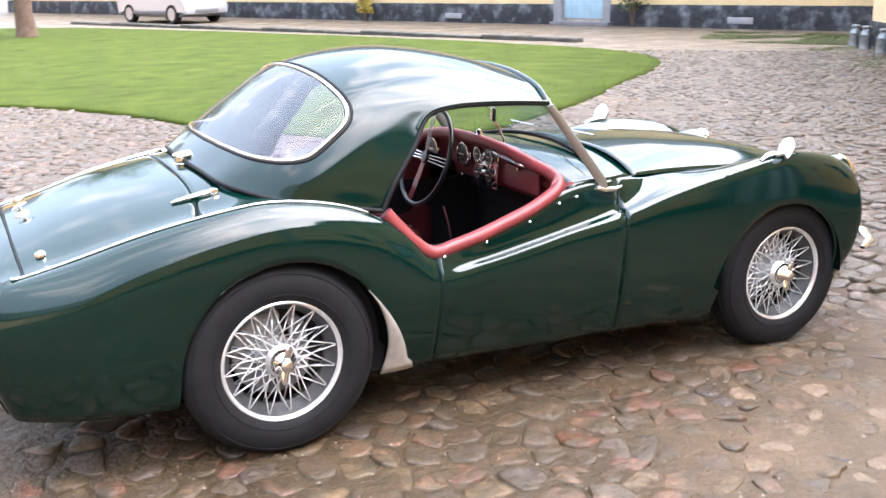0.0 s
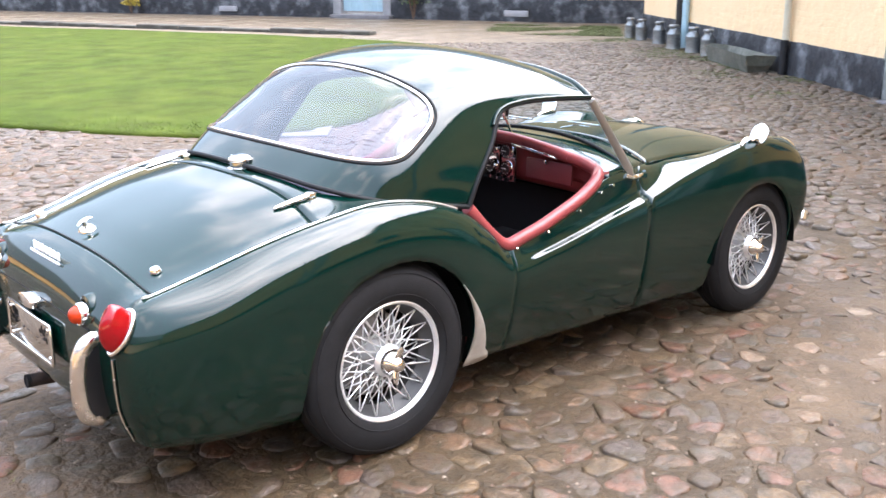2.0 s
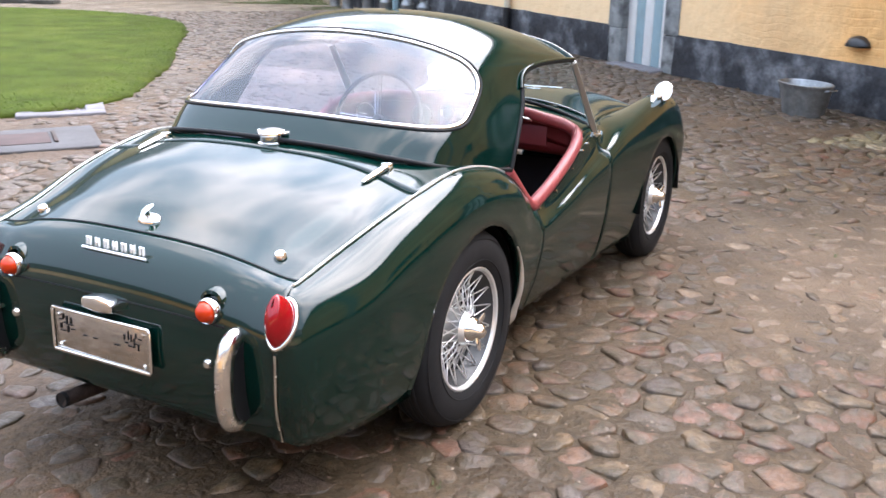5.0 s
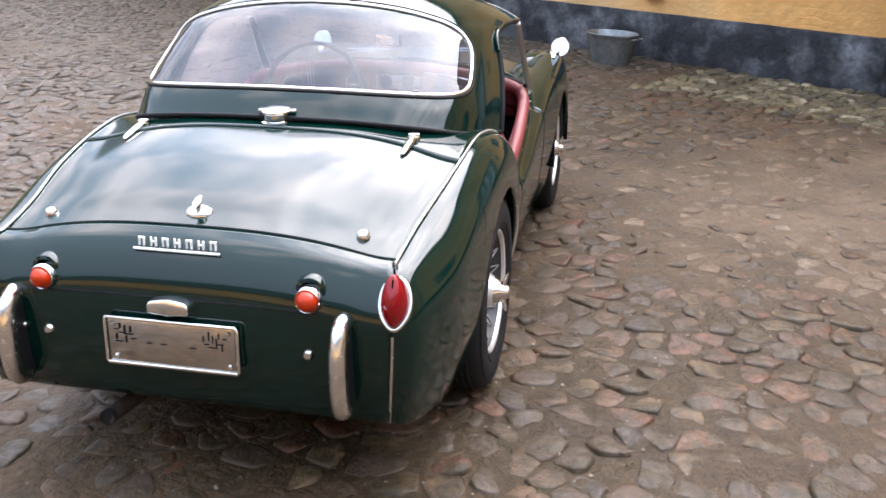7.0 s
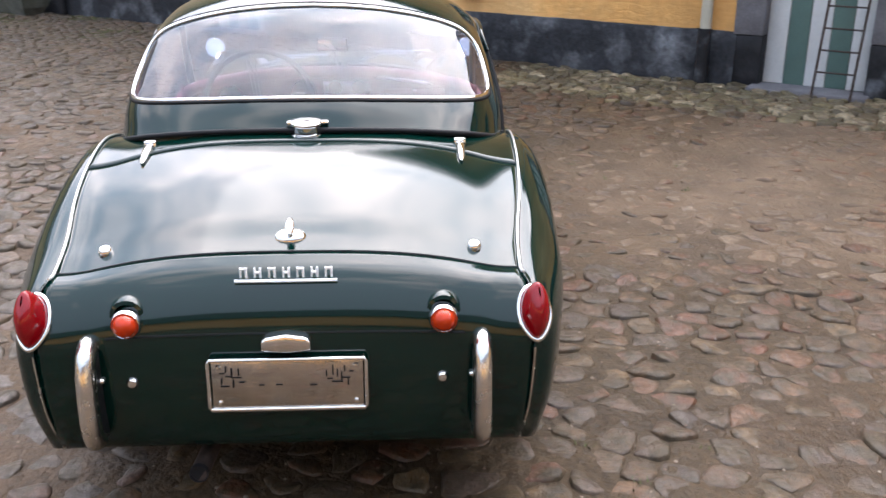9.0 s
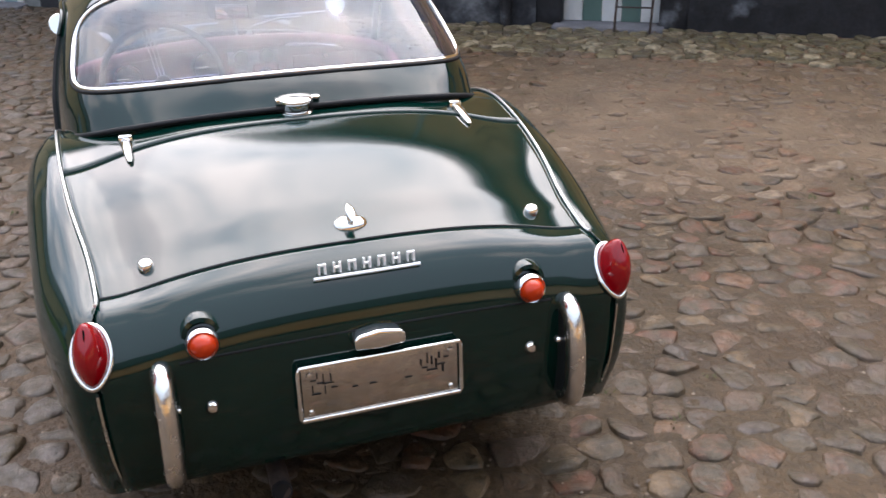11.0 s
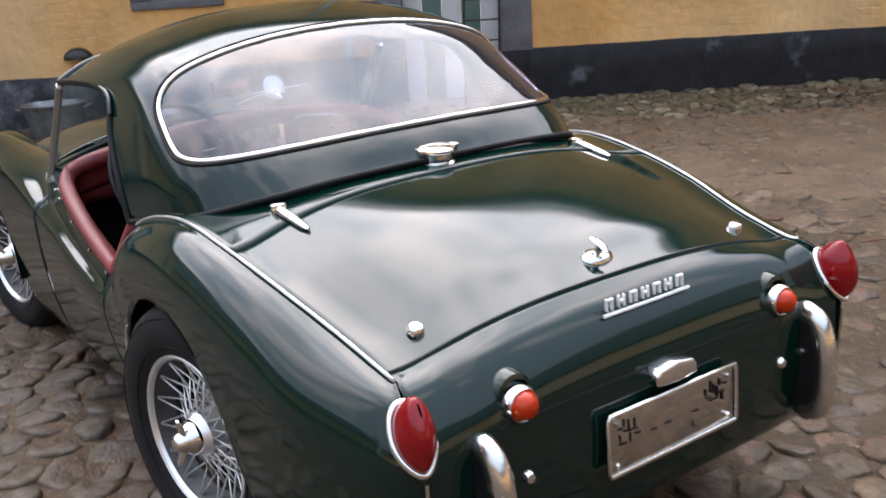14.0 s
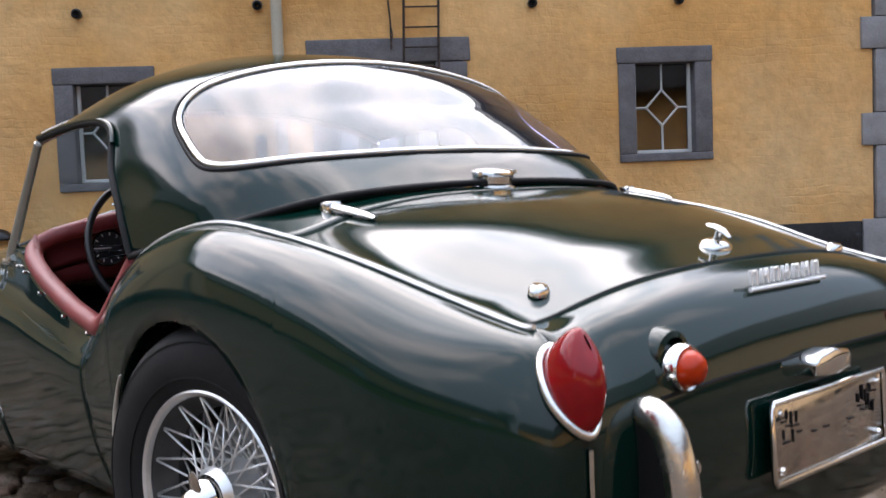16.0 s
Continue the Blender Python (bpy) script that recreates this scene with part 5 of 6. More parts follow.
stone_window(2.12, 2.97, 1.06, 2.07, WALL1)
stone_window(-2.71, -1.89, .98, 2.02, WALL1)
stone_window(-5.24, -4.50, .98, 2.02, WALL1)


def striped_door(name, x0, x1, jl, jr, m, top=DOOR_TOP, jamb=BLUESTONE, stripe=DOOR_GREEN, recess=.12):
    """A plank door in broad white and grey-green stripes, in a bluestone surround."""
    d = thing(name, "plank door in white and grey-green stripes in a bluestone frame", "door", m, kind="structure")
    n = 5
    for k in range(n):
        a, b = x0 + (x1 - x0) * k / n, x0 + (x1 - x0) * (k + 1) / n
        box("plank", (a + .0025, recess, .03), (b - .0025, recess + .035, top), DOOR_WHITE if k % 2 == 0 else stripe, d, "", 0.004)
    yf = -.024
    box("stone_lintel", (jl - .03, yf, top + .004), (jr + .06, .40, top + .21), BLUESTONE, d, "grey bluestone lintel", 0.01, wobble=.005, cuts=3)
    for a, b in ((jl, x0), (x1, jr)):
        hs = [0.0, PL - .02, .95, 1.5, top]
        for i in range(4):
            extra = .03 if i % 2 else 0.0
            box("jamb_stone", (a - (extra if a == jl else 0), yf, hs[i] + .003), (b + (extra if b == jr else 0), .40, hs[i + 1] - .003), TAR if i == 0 and jamb is BLUESTONE else jamb, d, "tarred lower jamb stone" if i == 0 and jamb is BLUESTONE else "", 0.008, wobble=.004, cuts=2)
    box("threshold", (x0 - .05, -.20, -.05), (x1 + .05, .16, .028), BLUESTONE, d, "worn stone threshold", 0.012, wobble=.005, cuts=3)
    turned("door_knob", [(.0001, .05), (.018, .045), (.02, .03), (.008, .02), (.008, 0)], IRON, d, "iron knob", 14, "z", m=pose(x1 - .10, recess, 1.0, 90, 0, 0))
    return d


striped_door("door_1", -.35, .51, -.57, .75, WALL1)
striped_door("door_2", -6.78, -5.98, -7.02, -5.77, WALL1, DOOR_TOP, WASHED, STRIPE_BLUE, .07)

# fittings on the ochre wall
for x in (-.83, -9.46):
    dp = thing("downpipe", "cream painted downpipe, its foot tarred black", "downpipe", WALL1)
    tube("pipe", [(x, -.075, PL + .02), (x, -.075, 5.3)], 0.048, CREAM, dp, "", 16)
    tube("pipe_foot", [(x, -.085, -.02), (x, -.085, PL + .02)], 0.056, TAR, dp, "black cast iron foot", 16)
    for z in (1.5, 3.2):
        box("pipe_clip", (x - .06, -.13, z), (x + .06, -.0, z + .03), CREAM, dp, "", 0.004)
for x, z in ((-2.48, 2.46), (-.99, 2.50), (1.37, 2.47), (2.68, 2.47), (-4.1, 2.47), (-5.6, 2.47)):
    turned("wall_stub", [(.035, -.02), (.042, .05), (.032, .055), (.028, .02), (.0001, .0)], BLACK, None, "", 18, "z", WALL1 @ pose(x, .0, z, 90, 0, 0))
    tagged(bpy.context.scene.objects[-1], "short black pipe stub in the ochre wall", "pipe stub", "wall stubs")
box_slot = tagged(box("letter_slot", (-1.06, -.03, 1.09), (-.97, .02, 1.41), IRON, None, "", 0.006, WALL1), "narrow dark iron slot box on the wall", "box")
vs, fs = lathe([(.13, 0), (.125, .04), (.10, .075), (.06, .095), (.0001, .10)], 24)
vs = [(x, -h * .9, max(0, y) * .75) for x, y, h in vs]
tagged(obj("vent_hood", vs, fs, BLACK, None, WALL1 @ pose(-3.24, -.01, .60)), "half-round black vent hood on the ochre wall", "vent")

ladder = thing("ladder", "slim rusty iron ladder leaning on the wall over the door", "ladder", WALL1)
for x in (.18, .48):
    tube("rail", [(x - .02, -.30, 0.0), (x + .06, -.05, 2.2), (x + .115, -.05, 3.9)], 0.011, IRON, ladder, "", 8)
for k in range(21):
    z = .22 + .172 * k
    f = z / 2.2
    y = -.30 + .25 * min(1, f)
    dx = -.02 + .08 * f if f < 1 else .06 + .055 * (f - 1) / .77
    tube("rung", [(.18 + dx, y, z), (.48 + dx, y, z)], 0.008, IRON, ladder, "", 6)
rod = thing("lamp_rod", "thin rusty iron rod and hook above the door", "iron rod", WALL1)
tube("rod", [(.10, -.05, 3.4), (.11, -.05, 2.6), (.13, -.04, 2.35), (.13, -.04, 2.10)], 0.009, IRON, rod, "", 6)
tube("hook", [(.13, -.04, 2.30), (.145, -.07, 2.22), (.13, -.06, 2.16)], 0.007, IRON, rod, "", 6)

# quoins at the end of the ochre range and the wall beyond
QUOIN_Z = (0.0, .47, 1.13, 1.43, 2.0, 2.29, 2.9, 3.2, 3.8, 4.1, 4.7, 5.0, 5.4)
for k in range(12):
    x0 = (4.36, 4.49)[k % 2 if k else 0]
    q = box("quoin", (x0, -.03, QUOIN_Z[k] + .003), (4.85, .45, QUOIN_Z[k + 1] - .003), PALE_STONE, None, "", 0.008, WALL1, .004, 2)
    tagged(q, "pale grey dressed quoin stone", "stone", "quoins at the wall's end", "structure")
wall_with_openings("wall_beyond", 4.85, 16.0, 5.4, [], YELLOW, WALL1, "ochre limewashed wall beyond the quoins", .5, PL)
plinth("baseboard_beyond", 4.85, 16.0, WALL1)
tagged(box("wall_beyond_foot", (4.85, .0, -.1), (16.0, .5, PL), TAR, None, "", 0.0, WALL1), "masonry foot of the wall beyond", "wall", kind="structure")


def roof(name, x0, x1, m, z=5.4, deep=5.0, rise=4.4):
    vs = [(x0 - .3, -.45, z - .12), (x1 + .3, -.45, z - .12), (x1 + .3, deep, z + rise), (x0 - .3, deep, z + rise), (x1 + .3, 2 * deep, z - .12), (x0 - .3, 2 * deep, z - .12)]
    ob = shell(obj(name, vs, [(0, 1, 2, 3), (3, 2, 4, 5)], SLATE, None, m, False), .15)
    return tagged(ob, "dark slate roof of the farm range", "roof", kind="structure")


roof("roof_near", -16.1, 16.0, WALL1)
tagged(box("wall_end", (-16.1, .5, 0), (-15.6, 9.5, 5.4), CREAM_WALL, None, "", 0.0, WALL1), "pale end wall of the ochre range", "wall", kind="structure")

# far range
wall_with_openings("wall_far", -45.0, 8.0, 5.0, [(-13.0, -11.2, .55, 2.6)], CREAM_WALL, WALL2, "pale limewashed far farm range", .5, .55)
for a, b in ((-45.0, -13.0), (-11.2, 8.0)):
    plinth("baseboard_far", a, b, WALL2, .55, .02, .01, True)
    tagged(box("wall_far_foot", (a, 0, -.1), (b, .5, .55), TAR, None, "", 0.0, WALL2), "masonry foot of the far wall", "wall", kind="structure")
roof("roof_far", -45.0, 8.0, WALL2, 5.0)
bd = thing("door_3", "pale blue double door in a white stone frame with low steps", "door", WALL2, kind="structure")
for k in range(6):
    a = -12.75 + k * .2167
    box("plank", (a + .003, .10, .18), (a + .213, .14, 2.35), DOOR_BLUE, bd, "", 0.004)
box("frame_stone", (-13.0, -.03, .0), (-12.76, .3, 2.6), PALE_STONE, bd, "", 0.01)
box("frame_stone", (-11.44, -.03, .0), (-11.2, .3, 2.6), PALE_STONE, bd, "", 0.01)
box("frame_lintel", (-12.755, -.03, 2.36), (-11.445, .3, 2.6), PALE_STONE, bd, "", 0.01)
box("step", (-12.95, -.30, -.02), (-11.1, -.03, .10), BLUESTONE, bd, "worn pale step", 0.012)
for x in (-16.6, -7.6):
    tagged(box("cellar_vent", (x - .32, -.05, .12), (x + .32, .02, .27), PALE_STONE, None, "", 0.01, WALL2), "low stone cellar vent in the plinth", "vent")


def bush(name, x, y, height, spread, n, mat, label, cat, m, stems=5, leaf=.05):
    t = thing(name, label, cat, m)
    rnd = random.Random(name + str(x))
    for k in range(stems):
        a = rnd.uniform(0, 6.28)
        tube("stem", [(x, y, 0), (x + .3 * spread * math.cos(a), y + .3 * spread * math.sin(a), height * .5), (x + .6 * spread * math.cos(a), y + .5 * spread * math.sin(a), height * rnd.uniform(.8, 1))], [.02, .014, .005], BARK, t, "", 6)
    vs, fs = [], []
    for k in range(n):
        c = Vector((x + rnd.gauss(0, spread * .4), y + rnd.gauss(0, spread * .3), height * rnd.uniform(.25, 1.0)))
        d1 = Vector((rnd.uniform(-1, 1), rnd.uniform(-1, 1), rnd.uniform(-1, 1))).normalized() * leaf
        d2 = d1.orthogonal().normalized() * leaf * .5
        b = len(vs)
        vs += [c - d1, c + d2, c + d1, c - d2]
        fs.append((b, b + 1, b + 2, b + 3))
    tagged(obj("foliage", vs, fs, mat, t, None, False), kind="stuff")
    return t


bush("flowering_shrub", -20.0, -.35, 1.0, .35, 500, FLOWER, "yellow flowering shrub against the far plinth", "shrub", WALL2)
bush("wall_plant", -10.4, -.25, 1.6, .5, 350, LEAF, "thin climbing plant on the far wall", "plant", WALL2)

# unseen ranges closing the yard behind the camera
# west shows in reflections; south is invented; north is added to block low sky
for nm, mm, ln in (("wall_west", pose(-14, 0, 0, 0, 0, 118), 26), ("wall_south", pose(-4, -24, 0, 0, 0, 196), 30), ("wall_north", pose(-16, 36, 0, 0, 0, 40), 20)):
    wall_with_openings(nm, -ln, ln, 3.4, [], YELLOW, mm, "unseen ochre wall added to close the farm yard", .5, PL)
    plinth("baseboard_" + nm[5:], -ln, ln, mm)
    tagged(box(nm + "_foot", (-ln, .0, -.1), (ln, .5, PL), TAR, None, "", 0.0, mm), "masonry foot of the yard wall", "wall", kind="structure")
    roof("roof_" + nm[5:], -ln, ln, mm, 3.4, 5.0, 5.2)

# lawn: a raised oval of turf
LAWN = [(2.1, 5.75), (2.65, 5.15), (3.4, 4.85), (4.1, 4.95), (4.9, 5.45), (5.9, 6.1), (7.25, 7.25), (8.7, 8.4), (9.7, 9.5), (10.2, 10.8), (10.2, 12.3), (9.5, 15), (8.3, 18.5), (6.6, 22.5), (4.6, 27), (2.0, 31),
        (-3, 33), (-8, 31), (-11, 26), (-10, 20), (-6.5, 15.5), (-3.0, 12.6), (-.4, 10.2), (.75, 8.6), (1.4, 7.1)]
lawn_line = [spline(LAWN + [LAWN[0]], k / 200) for k in range(200)]


def inside(x, y, poly=lawn_line):
    r = False
    n = len(poly)
    j = n - 1
    for i in range(n):
        xi, yi = poly[i]
        xj, yj = poly[j]
        if (yi > y) != (yj > y) and x < (xj - xi) * (y - yi) / (yj - yi) + xi:
            r = not r
        j = i
    return r


cxy = np.mean(lawn_line, axis=0)
vs, fs = [], []
for f, h in ((1.0, -.02), (1.0, .03), (.985, .045), (.9, .06), (.6, .08), (.3, .08), (.02, .08)):
    for k, p in enumerate(lawn_line):
        q = cxy + (p - cxy) * f
        jit = 1 + .006 * noise.noise(Vector((k * .9, 0, 0))) if f > .9 else 1
        q = cxy + (q - cxy) * jit
        vs.append((q[0], q[1], h + .015 * noise.noise(Vector((q[0] * .6, q[1] * .6, 0)))))
for r in range(6):
    for k in range(200):
        fs.append((r * 200 + k, r * 200 + (k + 1) % 200, (r + 1) * 200 + (k + 1) % 200, (r + 1) * 200 + k))
fs.append(tuple(1200 + k for k in range(200)))
tagged(obj("lawn", vs, fs, TURF), "bright green mown lawn island", "lawn", kind="structure")

# low kerb at the far edge of the lawn
kerb = thing("kerb", "weathered dark kerb stones along the lawn", "kerb", None, kind="structure")
ka, kb = Vector((11.15, 13.9, 0)), Vector((3.4, 33.2, 0))
kd = (kb - ka).normalized()
n_k = 16
for k in range(n_k):
    p = ka + (kb - ka) * (k / n_k)
    L = (kb - ka).length / n_k - .03
    ob = box("kerb_stone", (0, -.14, -.03), (L, .14, .085 + .02 * math.sin(k * 2.1)), KERB, kerb, "", 0.015, None, .008, 2)
    ob.matrix_basis = Matrix.Translation(p) @ Matrix.Rotation(math.atan2(kd.y, kd.x), 4, "Z")

# concrete cover with a rusty hatch, and an open drain
SL = Matrix.Translation((2.18, 4.22, .0)) @ Matrix.Rotation(radians(-37), 4, "Z")
slab = tagged(box("concrete_cover", (-.62, -.40, -.02), (.62, .40, .022), CONCRETE, None, "", .012, SL, .004, 3), "flat concrete cover slab with a rusty hatch", "cover")
hatch = box("hatch", (-.33, -.20, .0225), (.28, .20, .027), RUST, slab, "rust-red steel hatch", .004)
for x in (-.36, .30):
    box("hatch_bar", (x, -.20, .0225), (x + .03, .20, .036), IRON, slab, "", .004)
DR = Matrix.Translation((3.3, 4.95, 0)) @ Matrix.Rotation(radians(-40), 4, "Z")
drain = thing("drain_surround", "open drain in a rough stone surround beside the lawn", "drain", DR)
for lo, hi in (((-.36, -.34, -.02), (.36, -.18, .03)), ((-.36, .18, -.02), (.36, .34, .03)), ((-.36, -.175, -.02), (-.2, .175, .03)), ((.2, -.175, -.02), (.36, .175, .03))):
    box("surround_stone", lo, hi, BLUESTONE, drain, "", .014, None, .006, 2)
# flat black slab in place of the shaded depth of the drain
box("drain_pit", (-.2, -.18, -.005), (.2, .18, .012), BLACK, drain, "black slab standing for the shaded drain opening", 0.0)
for k in range(4):
    box("drain_bar", (-.15 + k * .09, -.18, .014), (-.12 + k * .09, .18, .022), IRON, drain, "", .003)

# milk churns, trough, tub along the ochre wall


def churn(x, y, h, r, m):
    c = thing("milk_churn", "dented galvanised milk churn standing by the wall", "milk churn", m, "churns by the wall")
    s = h
    turned("body", [(.0001, 0), (r, 0), (r * 1.02, .02 * s), (r, .04 * s), (r, .60 * s), (r * 1.02, .62 * s), (r * .98, .65 * s), (r * .62, .80 * s), (r * .60, .88 * s), (r * .70, .93 * s)], ZINC, c, "", 28)
    turned("lid", [(r * .74, .90 * s), (r * .76, .96 * s), (r * .6, 1.0 * s), (.0001, 1.0 * s)], ZINC, c, "", 28)
    for sg in (1, -1):
        tube("handle", [(sg * r * .62, 0, .84 * s), (sg * r * .95, 0, .86 * s), (sg * r * 1.02, 0, .76 * s), (sg * r * .92, 0, .68 * s)], .012, ZINC, c, "", 8)
    return c


for x, y, h, r in ((-15.93, -.32, .39, .105), (-15.35, -.27, .40, .11), (-14.42, -.22, .41, .11), (-13.38, -.3, .42, .115), (-12.68, -.2, .43, .12), (-12.1, -.16, .43, .11)):
    churn(x, y, h, r, WALL1 @ pose(x, y, 0))
post = thing("blue_pipe", "pale blue painted pipe with a dark board beside it", "pipe", WALL1)
tube("pipe", [(-13.45, -.08, 0), (-13.45, -.08, 4)], .06, DOOR_BLUE, post, "", 12)
box("board", (-14.05, -.05, .0), (-13.75, .03, 3.5), TAR, post, "tarred board", .01)
tr = bmesh.new()
bmesh.ops.create_cube(tr, size=1)
for v in tr.verts:
    v.co = Vector((v.co.x * (1.95 if v.co.z > 0 else 1.7), v.co.y * (.40 if v.co.z > 0 else .28), (v.co.z + .5) * .24))
top = [f for f in tr.faces if f.normal.z > .5]
r = bmesh.ops.inset_region(tr, faces=top, thickness=.06)
bmesh.ops.translate(tr, verts=list({v for f in top for v in f.verts}), vec=(0, 0, -.14))
bmesh.ops.subdivide_edges(tr, edges=tr.edges[:], cuts=2, use_grid_fill=True)
for v in tr.verts:
    v.co += .03 * noise.noise_vector(v.co * 3.5) + .012 * noise.noise_vector(v.co * 9)
tagged(flat_sharp(part("stone_trough", tr, TROUGH_STONE, None, "", WALL1 @ pose(-10.6, -.27, 0, 0, 0, -3)), 40), "weathered grey stone trough by the wall", "trough")
prof = [(.0001, .02), (.72, .02), (.76, .0), (.80, .03), (.96, .26), (1.0, .30), (1.04, .31), (1.04, .325), (1.0, .33), (.95, .315), (.78, .05), (.0001, .045)]
vs, fs = lathe(prof, 36)
tb = obj("zinc_tub", [(x * .265, y * .19, z * .88) for x, y, z in vs], fs, ZINC, None, Matrix.Translation((6.70, -.68, 0)) @ Matrix.Rotation(TH1 - math.pi / 2, 4, "Z"))
tagged(flat_sharp(tb, 45), "oval galvanised zinc tub on the cobbles", "tub")
for sg in (1, -1):
    tube("tub_handle", [(sg * .268, -.05, .25), (sg * .31, -.05, .26), (sg * .31, .05, .26), (sg * .268, .05, .25)], .008, ZINC, tb, "", 6)

# tree on the lawn
tree = thing("tree", "young tree with a bare brown trunk standing in the lawn", "tree", Matrix.Translation((1.25, 25.0, .06)))
tube("trunk", [(0, 0, -.1), (.02, 0, .12), (0, 0, .6), (.05, .02, 2.2), (.02, .1, 3.6), (.1, .05, 5.2)], [.36, .27, .23, .20, .15, .07], BARK, tree, "", 14)
rt = random.Random(4)
crown_v, crown_f = [], []
for k in range(11):
    a, z0 = k * 2.4, 2.3 + k * .26
    L = 2.2 - .09 * k
    tip = Vector((.05 + L * math.cos(a), .05 + L * math.sin(a), z0 + 1.3))
    mid = Vector((.05 + .45 * L * math.cos(a + .15), .05 + .45 * L * math.sin(a + .15), z0 + .75))
    tube("limb", [(.03, .05, z0), mid, tip], [.07, .045, .012], BARK, tree, "", 7)
    for q in range(420):
        f = rt.uniform(.35, 1.1)
        c = Vector((.03, .05, z0)).lerp(tip, f) + Vector((rt.gauss(0, .32), rt.gauss(0, .32), rt.gauss(0, .26)))
        d1 = Vector((rt.uniform(-1, 1), rt.uniform(-1, 1), rt.uniform(-1, 1))).normalized() * .075
        d2 = d1.orthogonal().normalized() * .04
        b = len(crown_v)
        crown_v += [c - d1, c + d2, c + d1, c - d2]
        crown_f.append((b, b + 1, b + 2, b + 3))
tagged(obj("crown", crown_v, crown_f, LEAF, tree, None, False), kind="stuff")


# white hatchback parked in front of the far range
def hatchback(m):
    c = thing("hatchback", "white modern hatchback parked along the far range", "car", m)
    side = [(-1.95, .42), (-1.98, .75), (-1.90, 1.0), (-1.72, 1.40), (-1.3, 1.50), (-.3, 1.52), (.35, 1.45), (1.05, 1.02), (1.75, .90), (1.98, .70), (2.0, .42)]
    outline = curve([(x, 0, z) for x, z in side], 44)
    vs = []
    for f, inset in ((-1.0, .0), (-.93, -.05), (0, -.08), (.93, -.05), (1.0, .0)):
        for x, _, z in outline:
            tuck = .16 * max(0, (z - .95) / .55)
            y = f * (.85 - (tuck if abs(f) > .5 else 0))
            vs.append((x, y, z if abs(f) < 1 else min(z, 1.0) if False else z - (.05 if abs(f) == 1.0 else 0)))
    n = len(outline)
    body = obj("body", vs, grid_faces(5, n, True) + [tuple(range(n)), tuple(range(5 * n - 1, 4 * n - 1, -1))], CAR_WHITE, c)
    flat_sharp(body, 30)
    for s in (1, -1):
        y = s * .80
        for pts in (((-1.5, 1.02), (-1.35, 1.36), (-.55, 1.40), (-.50, 1.02)), ((-.44, 1.02), (-.48, 1.40), (.28, 1.34), (.85, 1.02))):
            q = [(x, s * (.866 - .16 * max(0, (z - .95) / .55)) , z) for x, z in pts]
            obj("side_window", q, [(0, 1, 2, 3) if s > 0 else (3, 2, 1, 0)], CAR_GLASS, c, None, False)
        for x in (-1.25, 1.28):
            w = turned("wheel", [(.10, .0), (.21, .02), (.22, .05), (.29, .06), (.31, .03), (.31, -.14), (.22, -.15)], RUBBER, c, "", 28, "y", Matrix.Translation((x, s * .82, .31)) @ Matrix.Rotation(0 if s > 0 else math.pi, 4, "Z"))
            turned("wheel_cover", [(.0001, .05), (.10, .045), (.205, .055)], ALU, w, "", 28, "y")
        box("headlamp", (1.62, s * .62 - .16, .72), (1.93, s * .62 + .16, .86), CAR_GLASS, c, "", .03)
        box("sill_strip", (-1.0, s * .86 - .015, .30), (1.0, s * .86 + .015, .42), CAR_GREY, c, "", .01)
    box("front_bumper", (1.80, -.82, .30), (2.04, .82, .58), CAR_WHITE, c, "", .05)
    box("rear_bumper", (-2.04, -.82, .30), (-1.85, .82, .60), CAR_WHITE, c, "", .05)
    box("lower_grille", (2.03, -.45, .34), (2.05, .45, .46), CAR_GREY, c, "", .008)
    box("floor_pan", (-1.8, -.78, .22), (1.8, .78, .34), CAR_GREY, c, "", .02)
    return c


hatchback(Matrix.Translation((6.4, 31.4, 0)) @ Matrix.Rotation(math.atan2(-.929, .370), 4, "Z"))

# ---- cobbles: each fits the room its neighbours leave ----
def cell_of(p, others):
    """The corners of the piece of ground nearer to p than to any other stone."""
    poly = [(-.2, -.2), (.2, -.2), (.2, .2), (-.2, .2)]
    for q in others:
        dx, dy = q[0] - p[0], q[1] - p[1]
        c = (dx * dx + dy * dy) / 2
        out = []
        prev = poly[-1]
        dp = prev[0] * dx + prev[1] * dy - c
        for cur in poly:
            dc = cur[0] * dx + cur[1] * dy - c
            if (dc < 0) != (dp < 0):
                f = dp / (dp - dc)
                out.append((prev[0] + (cur[0] - prev[0]) * f, prev[1] + (cur[1] - prev[1]) * f))
            if dc < 0:
                out.append(cur)
            prev, dp = cur, dc
        poly = out
        if len(poly) < 3:
            return []
    return poly


